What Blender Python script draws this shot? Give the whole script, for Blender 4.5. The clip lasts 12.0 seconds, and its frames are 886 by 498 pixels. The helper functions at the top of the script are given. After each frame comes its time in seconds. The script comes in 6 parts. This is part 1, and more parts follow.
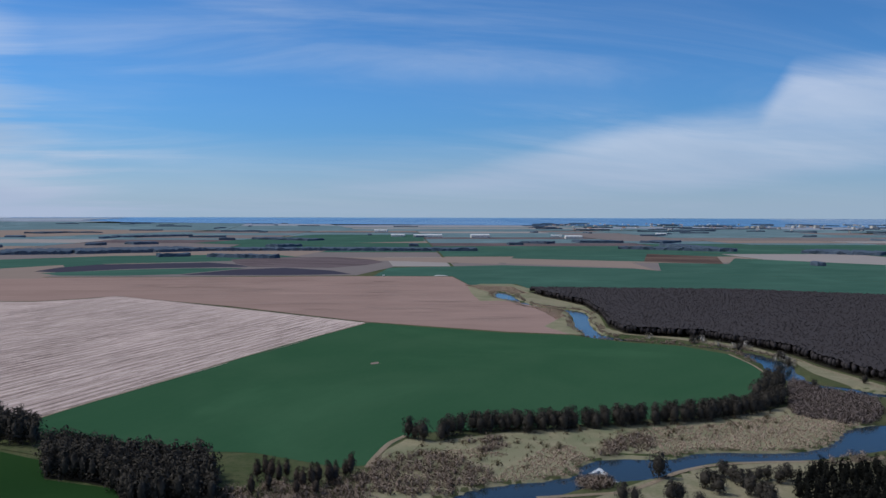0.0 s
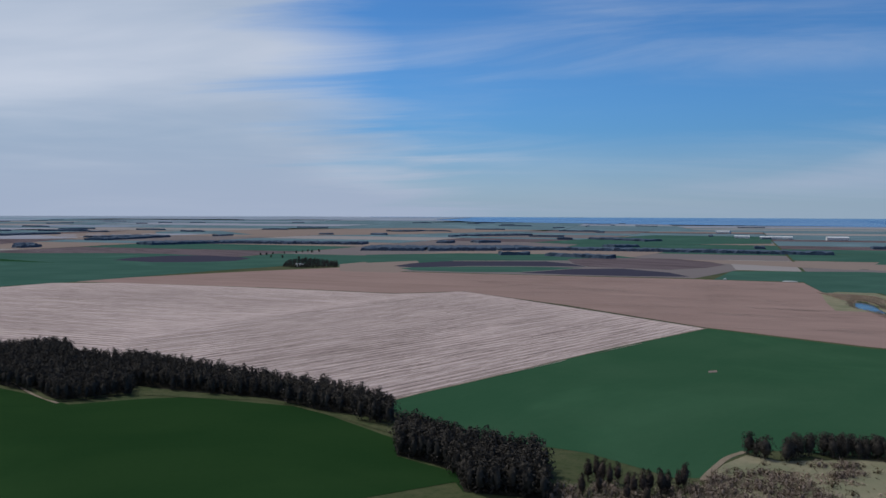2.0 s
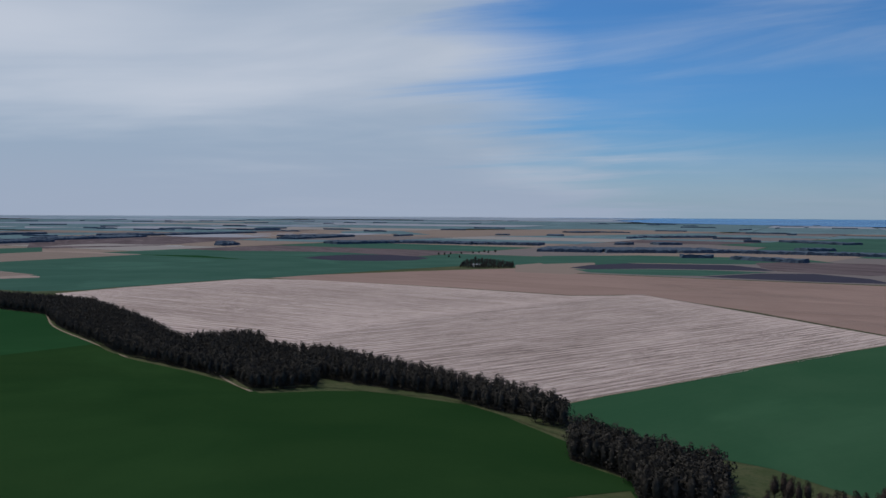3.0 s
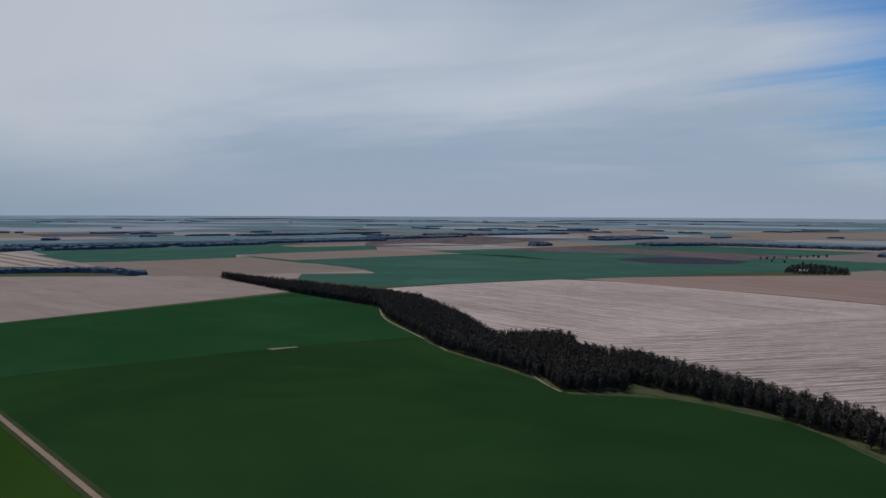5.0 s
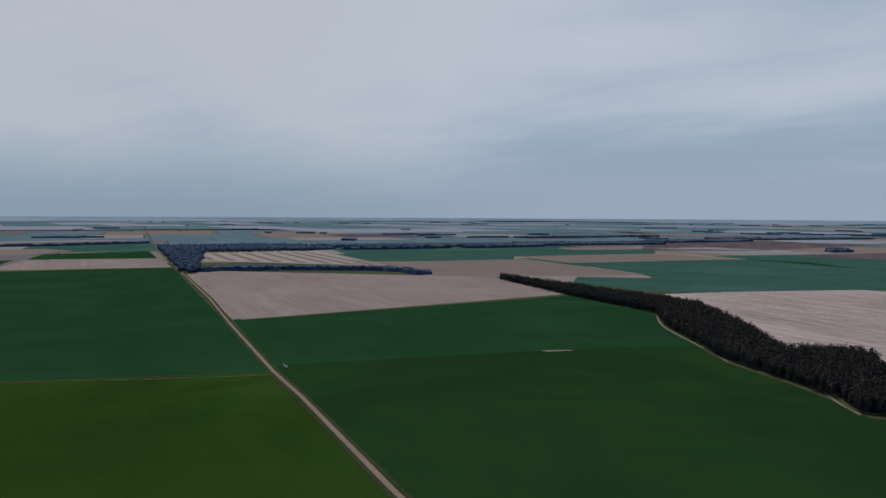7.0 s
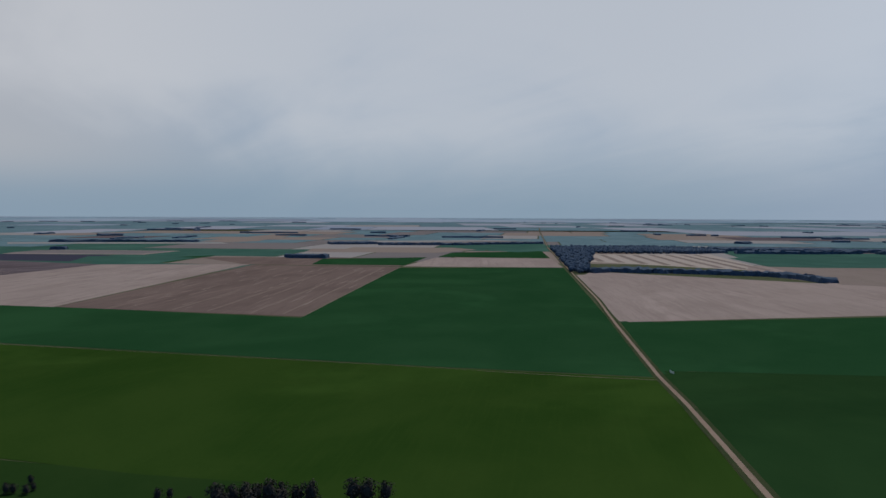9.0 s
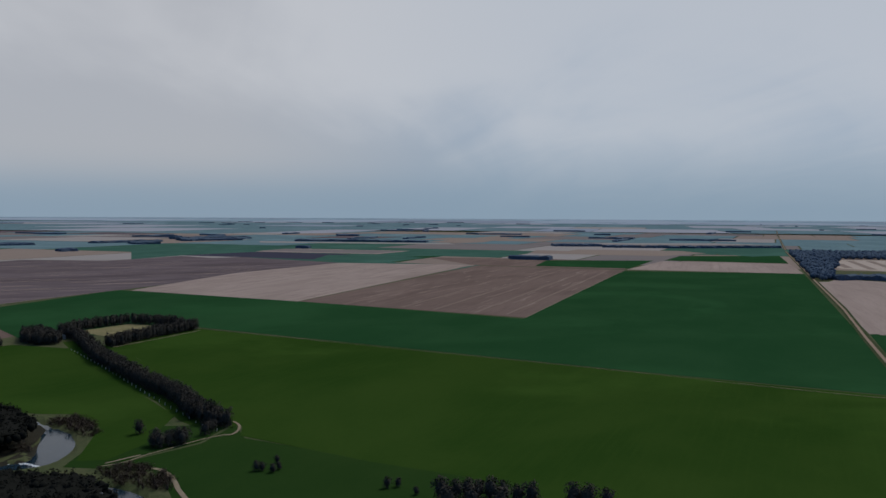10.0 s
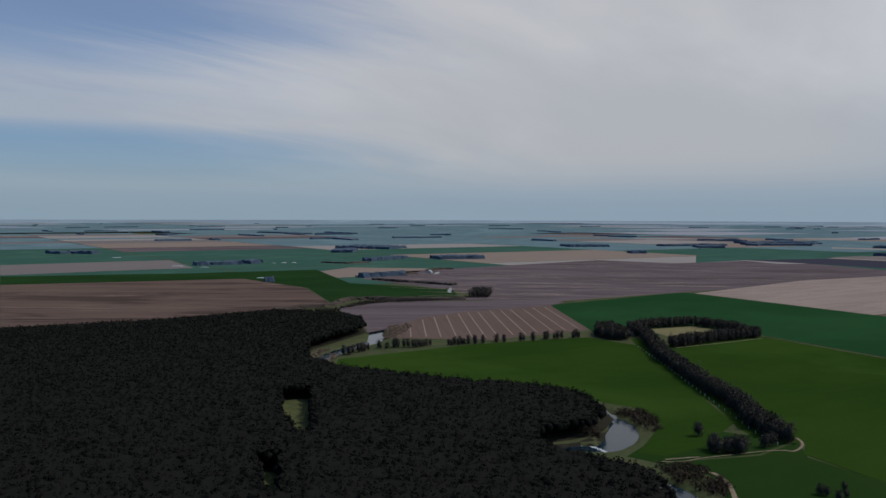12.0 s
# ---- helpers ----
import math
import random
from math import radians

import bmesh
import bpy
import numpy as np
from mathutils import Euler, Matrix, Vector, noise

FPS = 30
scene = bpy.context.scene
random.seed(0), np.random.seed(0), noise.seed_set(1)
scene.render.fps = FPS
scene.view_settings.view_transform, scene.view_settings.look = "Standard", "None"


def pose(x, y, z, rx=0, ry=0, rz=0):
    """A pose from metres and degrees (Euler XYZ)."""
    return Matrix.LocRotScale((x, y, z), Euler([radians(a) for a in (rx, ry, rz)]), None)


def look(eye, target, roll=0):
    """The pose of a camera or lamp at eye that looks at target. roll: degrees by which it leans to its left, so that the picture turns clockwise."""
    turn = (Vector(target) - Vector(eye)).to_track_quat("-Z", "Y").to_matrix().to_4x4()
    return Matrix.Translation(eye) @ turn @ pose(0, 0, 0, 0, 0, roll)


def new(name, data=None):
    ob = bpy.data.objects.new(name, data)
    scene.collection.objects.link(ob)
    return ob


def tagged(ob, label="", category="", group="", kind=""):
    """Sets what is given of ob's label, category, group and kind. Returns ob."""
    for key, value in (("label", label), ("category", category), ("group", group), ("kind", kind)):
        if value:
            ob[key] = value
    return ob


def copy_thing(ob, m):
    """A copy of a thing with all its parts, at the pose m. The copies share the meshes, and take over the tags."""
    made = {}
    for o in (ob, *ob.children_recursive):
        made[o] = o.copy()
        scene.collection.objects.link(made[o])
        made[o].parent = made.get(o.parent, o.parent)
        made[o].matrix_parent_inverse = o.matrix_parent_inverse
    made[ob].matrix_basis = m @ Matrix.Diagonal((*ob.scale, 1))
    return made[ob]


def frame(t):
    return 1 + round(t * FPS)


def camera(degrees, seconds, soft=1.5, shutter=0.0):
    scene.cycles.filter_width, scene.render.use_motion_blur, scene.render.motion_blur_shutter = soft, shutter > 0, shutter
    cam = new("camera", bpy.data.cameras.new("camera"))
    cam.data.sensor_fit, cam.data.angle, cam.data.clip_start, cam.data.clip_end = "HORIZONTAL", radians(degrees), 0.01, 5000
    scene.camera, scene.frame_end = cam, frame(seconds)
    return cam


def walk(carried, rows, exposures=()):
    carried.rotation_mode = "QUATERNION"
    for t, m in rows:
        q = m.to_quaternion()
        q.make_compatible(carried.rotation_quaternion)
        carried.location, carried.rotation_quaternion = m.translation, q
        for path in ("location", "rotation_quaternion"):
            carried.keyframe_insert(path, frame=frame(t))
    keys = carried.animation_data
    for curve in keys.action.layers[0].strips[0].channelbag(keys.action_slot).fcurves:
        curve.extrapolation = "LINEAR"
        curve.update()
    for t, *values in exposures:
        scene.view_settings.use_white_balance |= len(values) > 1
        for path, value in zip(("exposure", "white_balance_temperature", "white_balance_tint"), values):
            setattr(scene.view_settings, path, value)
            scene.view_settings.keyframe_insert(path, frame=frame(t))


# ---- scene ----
cam = camera(55.03, 12.0)
# seconds, eye x, y, z, yaw, pitch, roll
ROWS = [
    (0, -0.00, -0.00, 100.00, 0.490, -2.360, 0.132),
    (0.5, 0.10, 0.24, 100.20, 1.711, -2.356, 0.137),
    (1, 0.24, 0.47, 100.35, 7.679, -2.371, 0.168),
    (1.5, 0.40, 0.73, 100.54, 15.248, -2.384, 0.138),
    (2, 0.56, 0.97, 100.68, 22.908, -2.419, 0.195),
    (2.5, 0.73, 1.21, 100.86, 29.317, -2.422, 0.286),
    (2.7, 0.79, 1.28, 100.91, 31.651, -2.415, 0.296),
    (4.3, 1.02, 1.60, 101.85, 47.932, -2.443, 0.267),
    (4.5, 1.07, 1.60, 101.92, 50.656, -2.441, 0.275),
    (5, 1.20, 1.57, 102.14, 55.544, -2.445, 0.242),
    (5.5, 1.38, 1.55, 102.38, 60.011, -2.429, 0.246),
    (6, 1.61, 1.54, 102.62, 64.644, -2.432, 0.310),
    (6.5, 1.89, 1.55, 102.83, 69.098, -2.424, 0.287),
    (6.7, 2.01, 1.57, 102.92, 70.976, -2.396, 0.291),
    (8.3, 3.20, 1.97, 104.43, 89.901, -2.375, 0.258),
    (8.5, 3.31, 2.00, 104.49, 92.654, -2.383, 0.253),
    (9, 3.52, 2.04, 104.59, 99.783, -2.387, 0.261),
    (9.5, 3.67, 2.05, 104.67, 107.368, -2.366, 0.265),
    (10, 3.74, 2.02, 104.77, 114.757, -2.339, 0.312),
    (10.5, 3.69, 2.00, 104.89, 122.148, -2.324, 0.205),
    (11, 3.55, 2.03, 105.06, 129.910, -2.320, 0.230),
    (11.5, 3.34, 2.14, 105.23, 140.049, -2.259, 0.238),
    (12, 3.13, 2.31, 105.48, 151.505, -2.236, 0.181),
]
EXPOSURES = [(0.0, 0.36, 6050, 10), (1.5, 0.25, 6100, 10), (2.7, 0.1, 6200, 9), (5.0, 0.0, 6300, 8), (9.5, 0.0, 6250, 7), (12.0, 0.05, 6350, 7)]
walk(cam, [(t, pose(x, y, z, 90 + pitch, 0, yaw) @ pose(0, 0, 0, 0, 0, roll)) for t, x, y, z, yaw, pitch, roll in ROWS], EXPOSURES)

# ---- world and sun ----
SUN_YAW, SUN_UP = 72.0, 52.0
world = bpy.data.worlds.new("sky")
scene.world = world
world.use_nodes = True


def math_node(tree, op, a, b=None, clamp=False):
    n = tree.nodes.new("ShaderNodeMath")
    n.operation, n.use_clamp = op, clamp
    for i, v in enumerate((a, b)):
        if v is None:
            continue
        if isinstance(v, (int, float)):
            n.inputs[i].default_value = v
        else:
            tree.links.new(v, n.inputs[i])
    return n.outputs[0]


def smooth(tree, value, lo, hi, to_lo=0.0, to_hi=1.0):
    n = tree.nodes.new("ShaderNodeMapRange")
    n.interpolation_type = "SMOOTHSTEP"
    for i, v in enumerate((lo, hi, to_lo, to_hi)):
        n.inputs[1 + i].default_value = v
    tree.links.new(value, n.inputs[0])
    return n.outputs[0]


def noise_node(tree, vector, scale, detail=4.0, rough=0.55, distort=0.0):
    n = tree.nodes.new("ShaderNodeTexNoise")
    n.inputs["Scale"].default_value, n.inputs["Detail"].default_value = scale, detail
    n.inputs["Roughness"].default_value, n.inputs["Distortion"].default_value = rough, distort
    tree.links.new(vector, n.inputs["Vector"])
    return n.outputs["Fac"]


def mapped(tree, vector, turn=0.0, scale=(1, 1, 1), shift=(0, 0, 0)):
    n = tree.nodes.new("ShaderNodeMapping")
    n.vector_type = "TEXTURE"
    n.inputs["Rotation"].default_value = (0, 0, radians(turn))
    n.inputs["Scale"].default_value = scale
    n.inputs["Location"].default_value = shift
    tree.links.new(vector, n.inputs["Vector"])
    return n.outputs[0]


def mix_color(tree, fac, a, b, mode="MIX"):
    n = tree.nodes.new("ShaderNodeMix")
    n.data_type, n.blend_type = "RGBA", mode
    for i, v in ((0, fac), (6, a), (7, b)):
        if isinstance(v, (int, float)):
            n.inputs[i].default_value = v
        elif isinstance(v, tuple):
            n.inputs[i].default_value = (*v, 1)
        else:
            tree.links.new(v, n.inputs[i])
    return n.outputs[2]


def build_sky():
    tr = world.node_tree
    tr.nodes.clear()
    out, bg = tr.nodes.new("ShaderNodeOutputWorld"), tr.nodes.new("ShaderNodeBackground")
    coord = tr.nodes.new("ShaderNodeTexCoord")
    sep = tr.nodes.new("ShaderNodeSeparateXYZ")
    tr.links.new(coord.outputs["Generated"], sep.inputs[0])
    x, y, z = sep.outputs
    up = math_node(tr, "MAXIMUM", z, 0.0)
    # the sky texture is read no lower than the true level, so that it meets the dipping horizon
    lifted = tr.nodes.new("ShaderNodeCombineXYZ")
    tr.links.new(x, lifted.inputs[0])
    tr.links.new(y, lifted.inputs[1])
    tr.links.new(math_node(tr, "MAXIMUM", z, 0.012), lifted.inputs[2])
    sky = tr.nodes.new("ShaderNodeTexSky")
    sky.sky_type, sky.sun_disc = "NISHITA", False
    sky.sun_elevation, sky.sun_rotation = radians(SUN_UP), radians(-SUN_YAW)
    sky.altitude, sky.air_density, sky.dust_density, sky.ozone_density = 400, 0.9, 0.3, 3.0
    tr.links.new(lifted.outputs[0], sky.inputs["Vector"])
    clear = mix_color(tr, 1.0, sky.outputs[0], mix_color(tr, smooth(tr, up, 0.0, 0.16), SKY_LOW, SKY_TINT), "MULTIPLY")
    low = math_node(tr, "ADD", up, 0.16)
    flat = tr.nodes.new("ShaderNodeCombineXYZ")
    tr.links.new(math_node(tr, "DIVIDE", x, low), flat.inputs[0])
    tr.links.new(math_node(tr, "DIVIDE", y, low), flat.inputs[1])
    plane = flat.outputs[0]
    azim = math_node(tr, "ARCTAN2", math_node(tr, "MULTIPLY", x, -1.0), y)
    # thin high wisps over the clear part
    wisp = noise_node(tr, mapped(tr, plane, 12, (3.2, 1.0, 1), (0.3, 0.2, 0)), 1.6, 10, 0.6, 0.8)
    broad = noise_node(tr, mapped(tr, plane, 5, (2.4, 1.0, 1), (0.9, 0.0, 0)), 0.7, 4, 0.5, 0.5)
    wisps = math_node(tr, "MULTIPLY", smooth(tr, wisp, 0.38, 0.8), smooth(tr, broad, 0.34, 0.62))
    fray = math_node(tr, "SUBTRACT", wisp, 0.5)
    # a bank of cloud in the east with an anvil end
    top = math_node(tr, "ADD", smooth(tr, azim, -0.33, 0.16, 0.118, 0.028), smooth(tr, azim, -0.385, -0.34, 0.047, 0.0))
    base = smooth(tr, azim, -0.55, -0.2, 0.052, 0.026)
    over = math_node(tr, "ADD", math_node(tr, "SUBTRACT", top, up), math_node(tr, "MULTIPLY", fray, 0.05))
    under = math_node(tr, "ADD", math_node(tr, "SUBTRACT", up, base), math_node(tr, "MULTIPLY", fray, 0.02))
    east = math_node(tr, "MULTIPLY", smooth(tr, over, -0.012, 0.03), smooth(tr, under, -0.012, 0.016))
    east = math_node(tr, "MULTIPLY", math_node(tr, "MULTIPLY", east, smooth(tr, wisp, 0.25, 0.6, 0.62, 1.0)), smooth(tr, azim, -0.7, -0.55))
    # the wide veil that covers the west, with a feathered rim
    rim = math_node(tr, "ADD", azim, math_node(tr, "ADD", math_node(tr, "MULTIPLY", fray, 0.5), smooth(tr, up, 0.0, 0.12, 0.16, 0.0)))
    gaps = math_node(tr, "MAXIMUM", smooth(tr, math_node(tr, "ADD", up, math_node(tr, "MULTIPLY", fray, 0.1)), 0.13, 0.22, 0.4, 1.0), math_node(tr, "MULTIPLY", smooth(tr, up, 0.01, 0.06), smooth(tr, up, 0.07, 0.13, 1.0, 0.0)))
    veil = math_node(tr, "MULTIPLY", smooth(tr, rim, 0.42, 0.67), smooth(tr, math_node(tr, "MULTIPLY", smooth(tr, rim, 2.5, 3.1), gaps), 0.0, 1.0, 1.0, 0.25))
    haze = smooth(tr, up, 0.0, 0.10, 0.55, 0.0)
    cover = math_node(tr, "MAXIMUM", math_node(tr, "MULTIPLY", wisps, 0.4), math_node(tr, "MAXIMUM", math_node(tr, "MULTIPLY", veil, 0.93), math_node(tr, "MULTIPLY", east, 0.68)))
    cover = math_node(tr, "ADD", cover, math_node(tr, "MULTIPLY", haze, math_node(tr, "SUBTRACT", 1.0, cover)), True)
    # tone of the veil: pale high up, blue grey in broad soft bands below
    soft = noise_node(tr, mapped(tr, plane, 20, (2.2, 1.3, 1), (1.7, 0.4, 0)), 0.5, 5, 0.5, 0.7)
    ripple = noise_node(tr, mapped(tr, plane, 35, (2.4, 1.0, 1)), 1.6, 6, 0.55, 0.8)
    shade = math_node(tr, "ADD", math_node(tr, "MULTIPLY", soft, 0.8), math_node(tr, "MULTIPLY", ripple, 0.2))
    shade = math_node(tr, "ADD", shade, smooth(tr, up, 0.05, 0.2, -0.05, 0.05))
    mid, late = smooth(tr, azim, 1.1, 1.55), smooth(tr, azim, 1.8, 2.3)
    deep = mix_color(tr, late, CLOUD_GREY, CLOUD_WARM)
    light = mix_color(tr, late, mix_color(tr, mid, CLOUD_PALE, CLOUD_DIM), CLOUD_CREAM)
    floor_tone = mix_color(tr, late, mix_color(tr, mid, CLOUD_LOW, CLOUD_DUSK), mix_color(tr, smooth(tr, up, 0.02, 0.09), CLOUD_DUSK, CLOUD_WARM))
    tone = mix_color(tr, smooth(tr, shade, 0.36, 0.62), deep, light)
    tone = mix_color(tr, smooth(tr, up, 0.0, 0.10, 0.92, 0.0), tone, floor_tone)
    tr.links.new(mix_color(tr, cover, clear, tone), bg.inputs["Color"])
    bg.inputs["Strength"].default_value = 0.1
    tr.links.new(bg.outputs[0], out.inputs[0])


SKY_TINT, SKY_LOW = (0.31, 0.55, 0.76), (0.27, 0.43, 0.60)
CLOUD_GREY, CLOUD_PALE, CLOUD_LOW = (3.1, 3.75, 4.65), (5.4, 5.6, 6.1), (3.3, 3.75, 4.75)
CLOUD_WARM, CLOUD_DIM, CLOUD_DUSK, CLOUD_CREAM = (4.4, 4.35, 4.55), (5.1, 5.2, 5.55), (2.4, 3.15, 4.0), (5.7, 5.55, 5.65)
build_sky()
sun_data = bpy.data.lights.new("sun", "SUN")
sun_data.energy, sun_data.angle, sun_data.color = 1.75, radians(1.5), (1.0, 0.95, 0.88)
sun = new("sun", sun_data)
sun.matrix_world = look((-math.sin(radians(SUN_YAW)) * 1000, math.cos(radians(SUN_YAW)) * 1000, 1000 * math.tan(radians(SUN_UP))), (0, 0, 0))

# ---- the lie of the land ----
EYE, FLAT, RIM, EARTH = 103.0, 3000.0, 4850.0, 7.4e6


def land(x, y):
    """The sheet of land: level as far as FLAT, beyond it squeezed and raised towards RIM to fit the camera's view."""
    d = math.hypot(x, y)
    if d <= FLAT:
        return x, y, 0.0
    u = (d - FLAT) / (RIM - FLAT)
    r = FLAT + (RIM - FLAT) * u / (1 + u)
    k = r / d
    return x * k, y * k, (EYE - r * (EYE / d + d / (2 * EARTH))) * min(1.0, (d - FLAT) / 150)


def shrink(x, y):
    d = math.hypot(x, y)
    return 1.0 if d <= FLAT else math.hypot(*land(x, y)[:2]) / d


def curve_through(points, steps=6):
    """A smooth line through points of any length of tuple."""
    p = [np.array(q, float) for q in points]
    p = [2 * p[0] - p[1], *p, 2 * p[-1] - p[-2]]
    out = []
    for a, b, c, d in zip(p, p[1:], p[2:], p[3:]):
        for k in range(steps):
            t = k / steps
            out.append(0.5 * (2 * b + (c - a) * t + (2 * a - 5 * b + 4 * c - d) * t * t + (3 * b - a - 3 * c + d) * t ** 3))
    return np.array([*out, p[-2]])


def inside(x, y, poly):
    hit, n = np.zeros(np.shape(x), bool), len(poly)
    for (x0, y0), (x1, y1) in zip(poly, [*poly[1:], poly[0]]):
        if y0 != y1:
            hit ^= ((y0 > y) != (y1 > y)) & (x < (x1 - x0) * (y - y0) / (y1 - y0) + x0)
    return hit


def far_from(x, y, line):
    best = np.full(np.shape(x), 1e9)
    for a, b in zip(line, line[1:]):
        d = b[:2] - a[:2]
        k = np.clip(((x - a[0]) * d[0] + (y - a[1]) * d[1]) / (d @ d + 1e-9), 0, 1)
        w = a[2] + k * (b[2] - a[2])
        best = np.minimum(best, np.hypot(x - a[0] - k * d[0], y - a[1] - k * d[1]) - w / 2)
    return best


# ---- materials ----
def material(name, rough=0.9, spec=0.2):
    m = bpy.data.materials.new(name)
    m.use_nodes = True
    b = m.node_tree.nodes["Principled BSDF"]
    b.inputs["Roughness"].default_value, b.inputs["Specular IOR Level"].default_value = rough, spec
    coord = m.node_tree.nodes.new("ShaderNodeTexCoord")
    return m, m.node_tree, b, coord.outputs["Object"]


def bump(tr, b, height, strength, distance):
    n = tr.nodes.new("ShaderNodeBump")
    n.inputs["Strength"].default_value, n.inputs["Distance"].default_value = strength, distance
    tr.links.new(height, n.inputs["Height"])
    tr.links.new(n.outputs[0], b.inputs["Normal"])


def crop(name, deep, light, turn, rows=0.25):
    """Growing cereal: drill rows, damp patches and thin spots."""
    m, tr, b, v = material(name, 1.0, 0.0)
    drill = noise_node(tr, mapped(tr, v, turn, (60, 2.4, 1)), 1.0, 3)
    patch = noise_node(tr, mapped(tr, v, turn, (1.6, 1, 1)), 0.012, 5, 0.6, 0.4)
    fine = noise_node(tr, v, 0.35, 3)
    c = mix_color(tr, smooth(tr, patch, 0.3, 0.72), deep, light)
    c = mix_color(tr, math_node(tr, "MULTIPLY", smooth(tr, drill, 0.45, 0.8), rows), c, light)
    c = mix_color(tr, math_node(tr, "MULTIPLY", fine, 0.25), c, tuple(0.55 * k for k in deep))
    broad = noise_node(tr, v, 0.0045, 5, 0.6, 0.6)
    c = mix_color(tr, math_node(tr, "MULTIPLY", smooth(tr, broad, 0.5, 0.68), 0.5), c, tuple(k * 1.25 for k in light))
    tr.links.new(c, b.inputs["Base Color"])
    return m


def stubble(name, pale, dark, turn, width=6.0, contrast=1.0, soil=None, swath=0.0, blotch=0.0):
    """Stubble or tilled soil with long pass lines along one way."""
    m, tr, b, v = material(name, 1.0, 0.0)
    w = mapped(tr, v, turn, (34 * width, 0.6 * width, 1))
    passes = noise_node(tr, w, 1.0, 6, 0.75)
    narrow = noise_node(tr, mapped(tr, v, turn, (80, 1.3, 1)), 1.0, 4, 0.7)
    wide = noise_node(tr, mapped(tr, v, turn, (520, 60, 1)), 1.0, 4, 0.65, 0.6)
    patch = noise_node(tr, v, 0.006, 6, 0.62, 0.5)
    fine = noise_node(tr, v, 0.4, 4, 0.7)
    c = mix_color(tr, smooth(tr, patch, 0.28, 0.75), pale, tuple(0.7 * p + 0.3 * d for p, d in zip(pale, dark)))
    c = mix_color(tr, math_node(tr, "MULTIPLY", smooth(tr, passes, 0.53, 0.6), 0.5 * contrast, True), c, dark)
    c = mix_color(tr, math_node(tr, "MULTIPLY", smooth(tr, narrow, 0.52, 0.6), 0.6 * contrast, True), c, dark)
    c = mix_color(tr, math_node(tr, "MULTIPLY", smooth(tr, wide, 0.5, 0.72), 0.45 * contrast, True), c, dark)
    c = mix_color(tr, math_node(tr, "MULTIPLY", fine, 0.2), c, soil or dark)
    if blotch:
        # damp hollows and dry bleached streaks
        damp = noise_node(tr, mapped(tr, v, turn, (240, 70, 1)), 1.0, 6, 0.65, 0.8)
        dry = noise_node(tr, mapped(tr, v, turn, (300, 34, 1), (70, 11, 0)), 1.0, 6, 0.7, 0.9)
        c = mix_color(tr, math_node(tr, "MULTIPLY", smooth(tr, damp, 0.44, 0.64), blotch), c, tuple(0.75 * k for k in dark))
        c = mix_color(tr, math_node(tr, "MULTIPLY", smooth(tr, dry, 0.56, 0.68), 0.8 * blotch), c, tuple(1.5 * k for k in pale))
    if swath:
        # one rut and one bright straw line for each pass of the machine, broken and wavering
        sep = tr.nodes.new("ShaderNodeSeparateXYZ")
        tr.links.new(mapped(tr, v, turn), sep.inputs[0])
        waver = noise_node(tr, mapped(tr, v, turn, (120, 22, 1)), 1.0, 3, 0.6)
        phase = math_node(tr, "ADD", math_node(tr, "DIVIDE", sep.outputs[1], swath), math_node(tr, "MULTIPLY", waver, 1.6))
        turn_on = math_node(tr, "SINE", math_node(tr, "MULTIPLY", phase, 6.2832))
        breaks = noise_node(tr, mapped(tr, v, turn, (11, 1.5, 1)), 1.0, 4, 0.75)
        strength = noise_node(tr, mapped(tr, v, turn, (150, 40, 1), (31, 7, 0)), 1.0, 3, 0.6)
        rut = math_node(tr, "MULTIPLY", smooth(tr, turn_on, 0.25, 0.75), math_node(tr, "MULTIPLY", smooth(tr, breaks, 0.44, 0.54), smooth(tr, strength, 0.36, 0.6, 0.25, 1.0)))
        straw = math_node(tr, "MULTIPLY", smooth(tr, turn_on, -0.3, -0.8), smooth(tr, breaks, 0.6, 0.44))
        c = mix_color(tr, math_node(tr, "MULTIPLY", rut, 0.8), c, tuple(0.75 * k for k in dark))
        c = mix_color(tr, math_node(tr, "MULTIPLY", straw, 0.55), c, tuple(min(0.75, 1.22 * k) for k in pale))
    tr.links.new(c, b.inputs["Base Color"])
    return m


def mottled(name, a, c0, c1, scale, rough=0.95, relief=0.5):
    m, tr, b, v = material(name, rough, 0.03)
    n1, n2, n3 = noise_node(tr, v, scale, 6, 0.65, 0.4), noise_node(tr, v, scale * 9, 4, 0.7), noise_node(tr, v, scale * 0.17, 3)
    c = mix_color(tr, smooth(tr, n1, 0.35, 0.68), a, c0)
    c = mix_color(tr, smooth(tr, n2, 0.42, 0.75), c, c1)
    c = mix_color(tr, math_node(tr, "MULTIPLY", smooth(tr, n3, 0.4, 0.65), 0.5), c, c0)
    tr.links.new(c, b.inputs["Base Color"])
    bump(tr, b, n2, relief, 0.5)
    return m


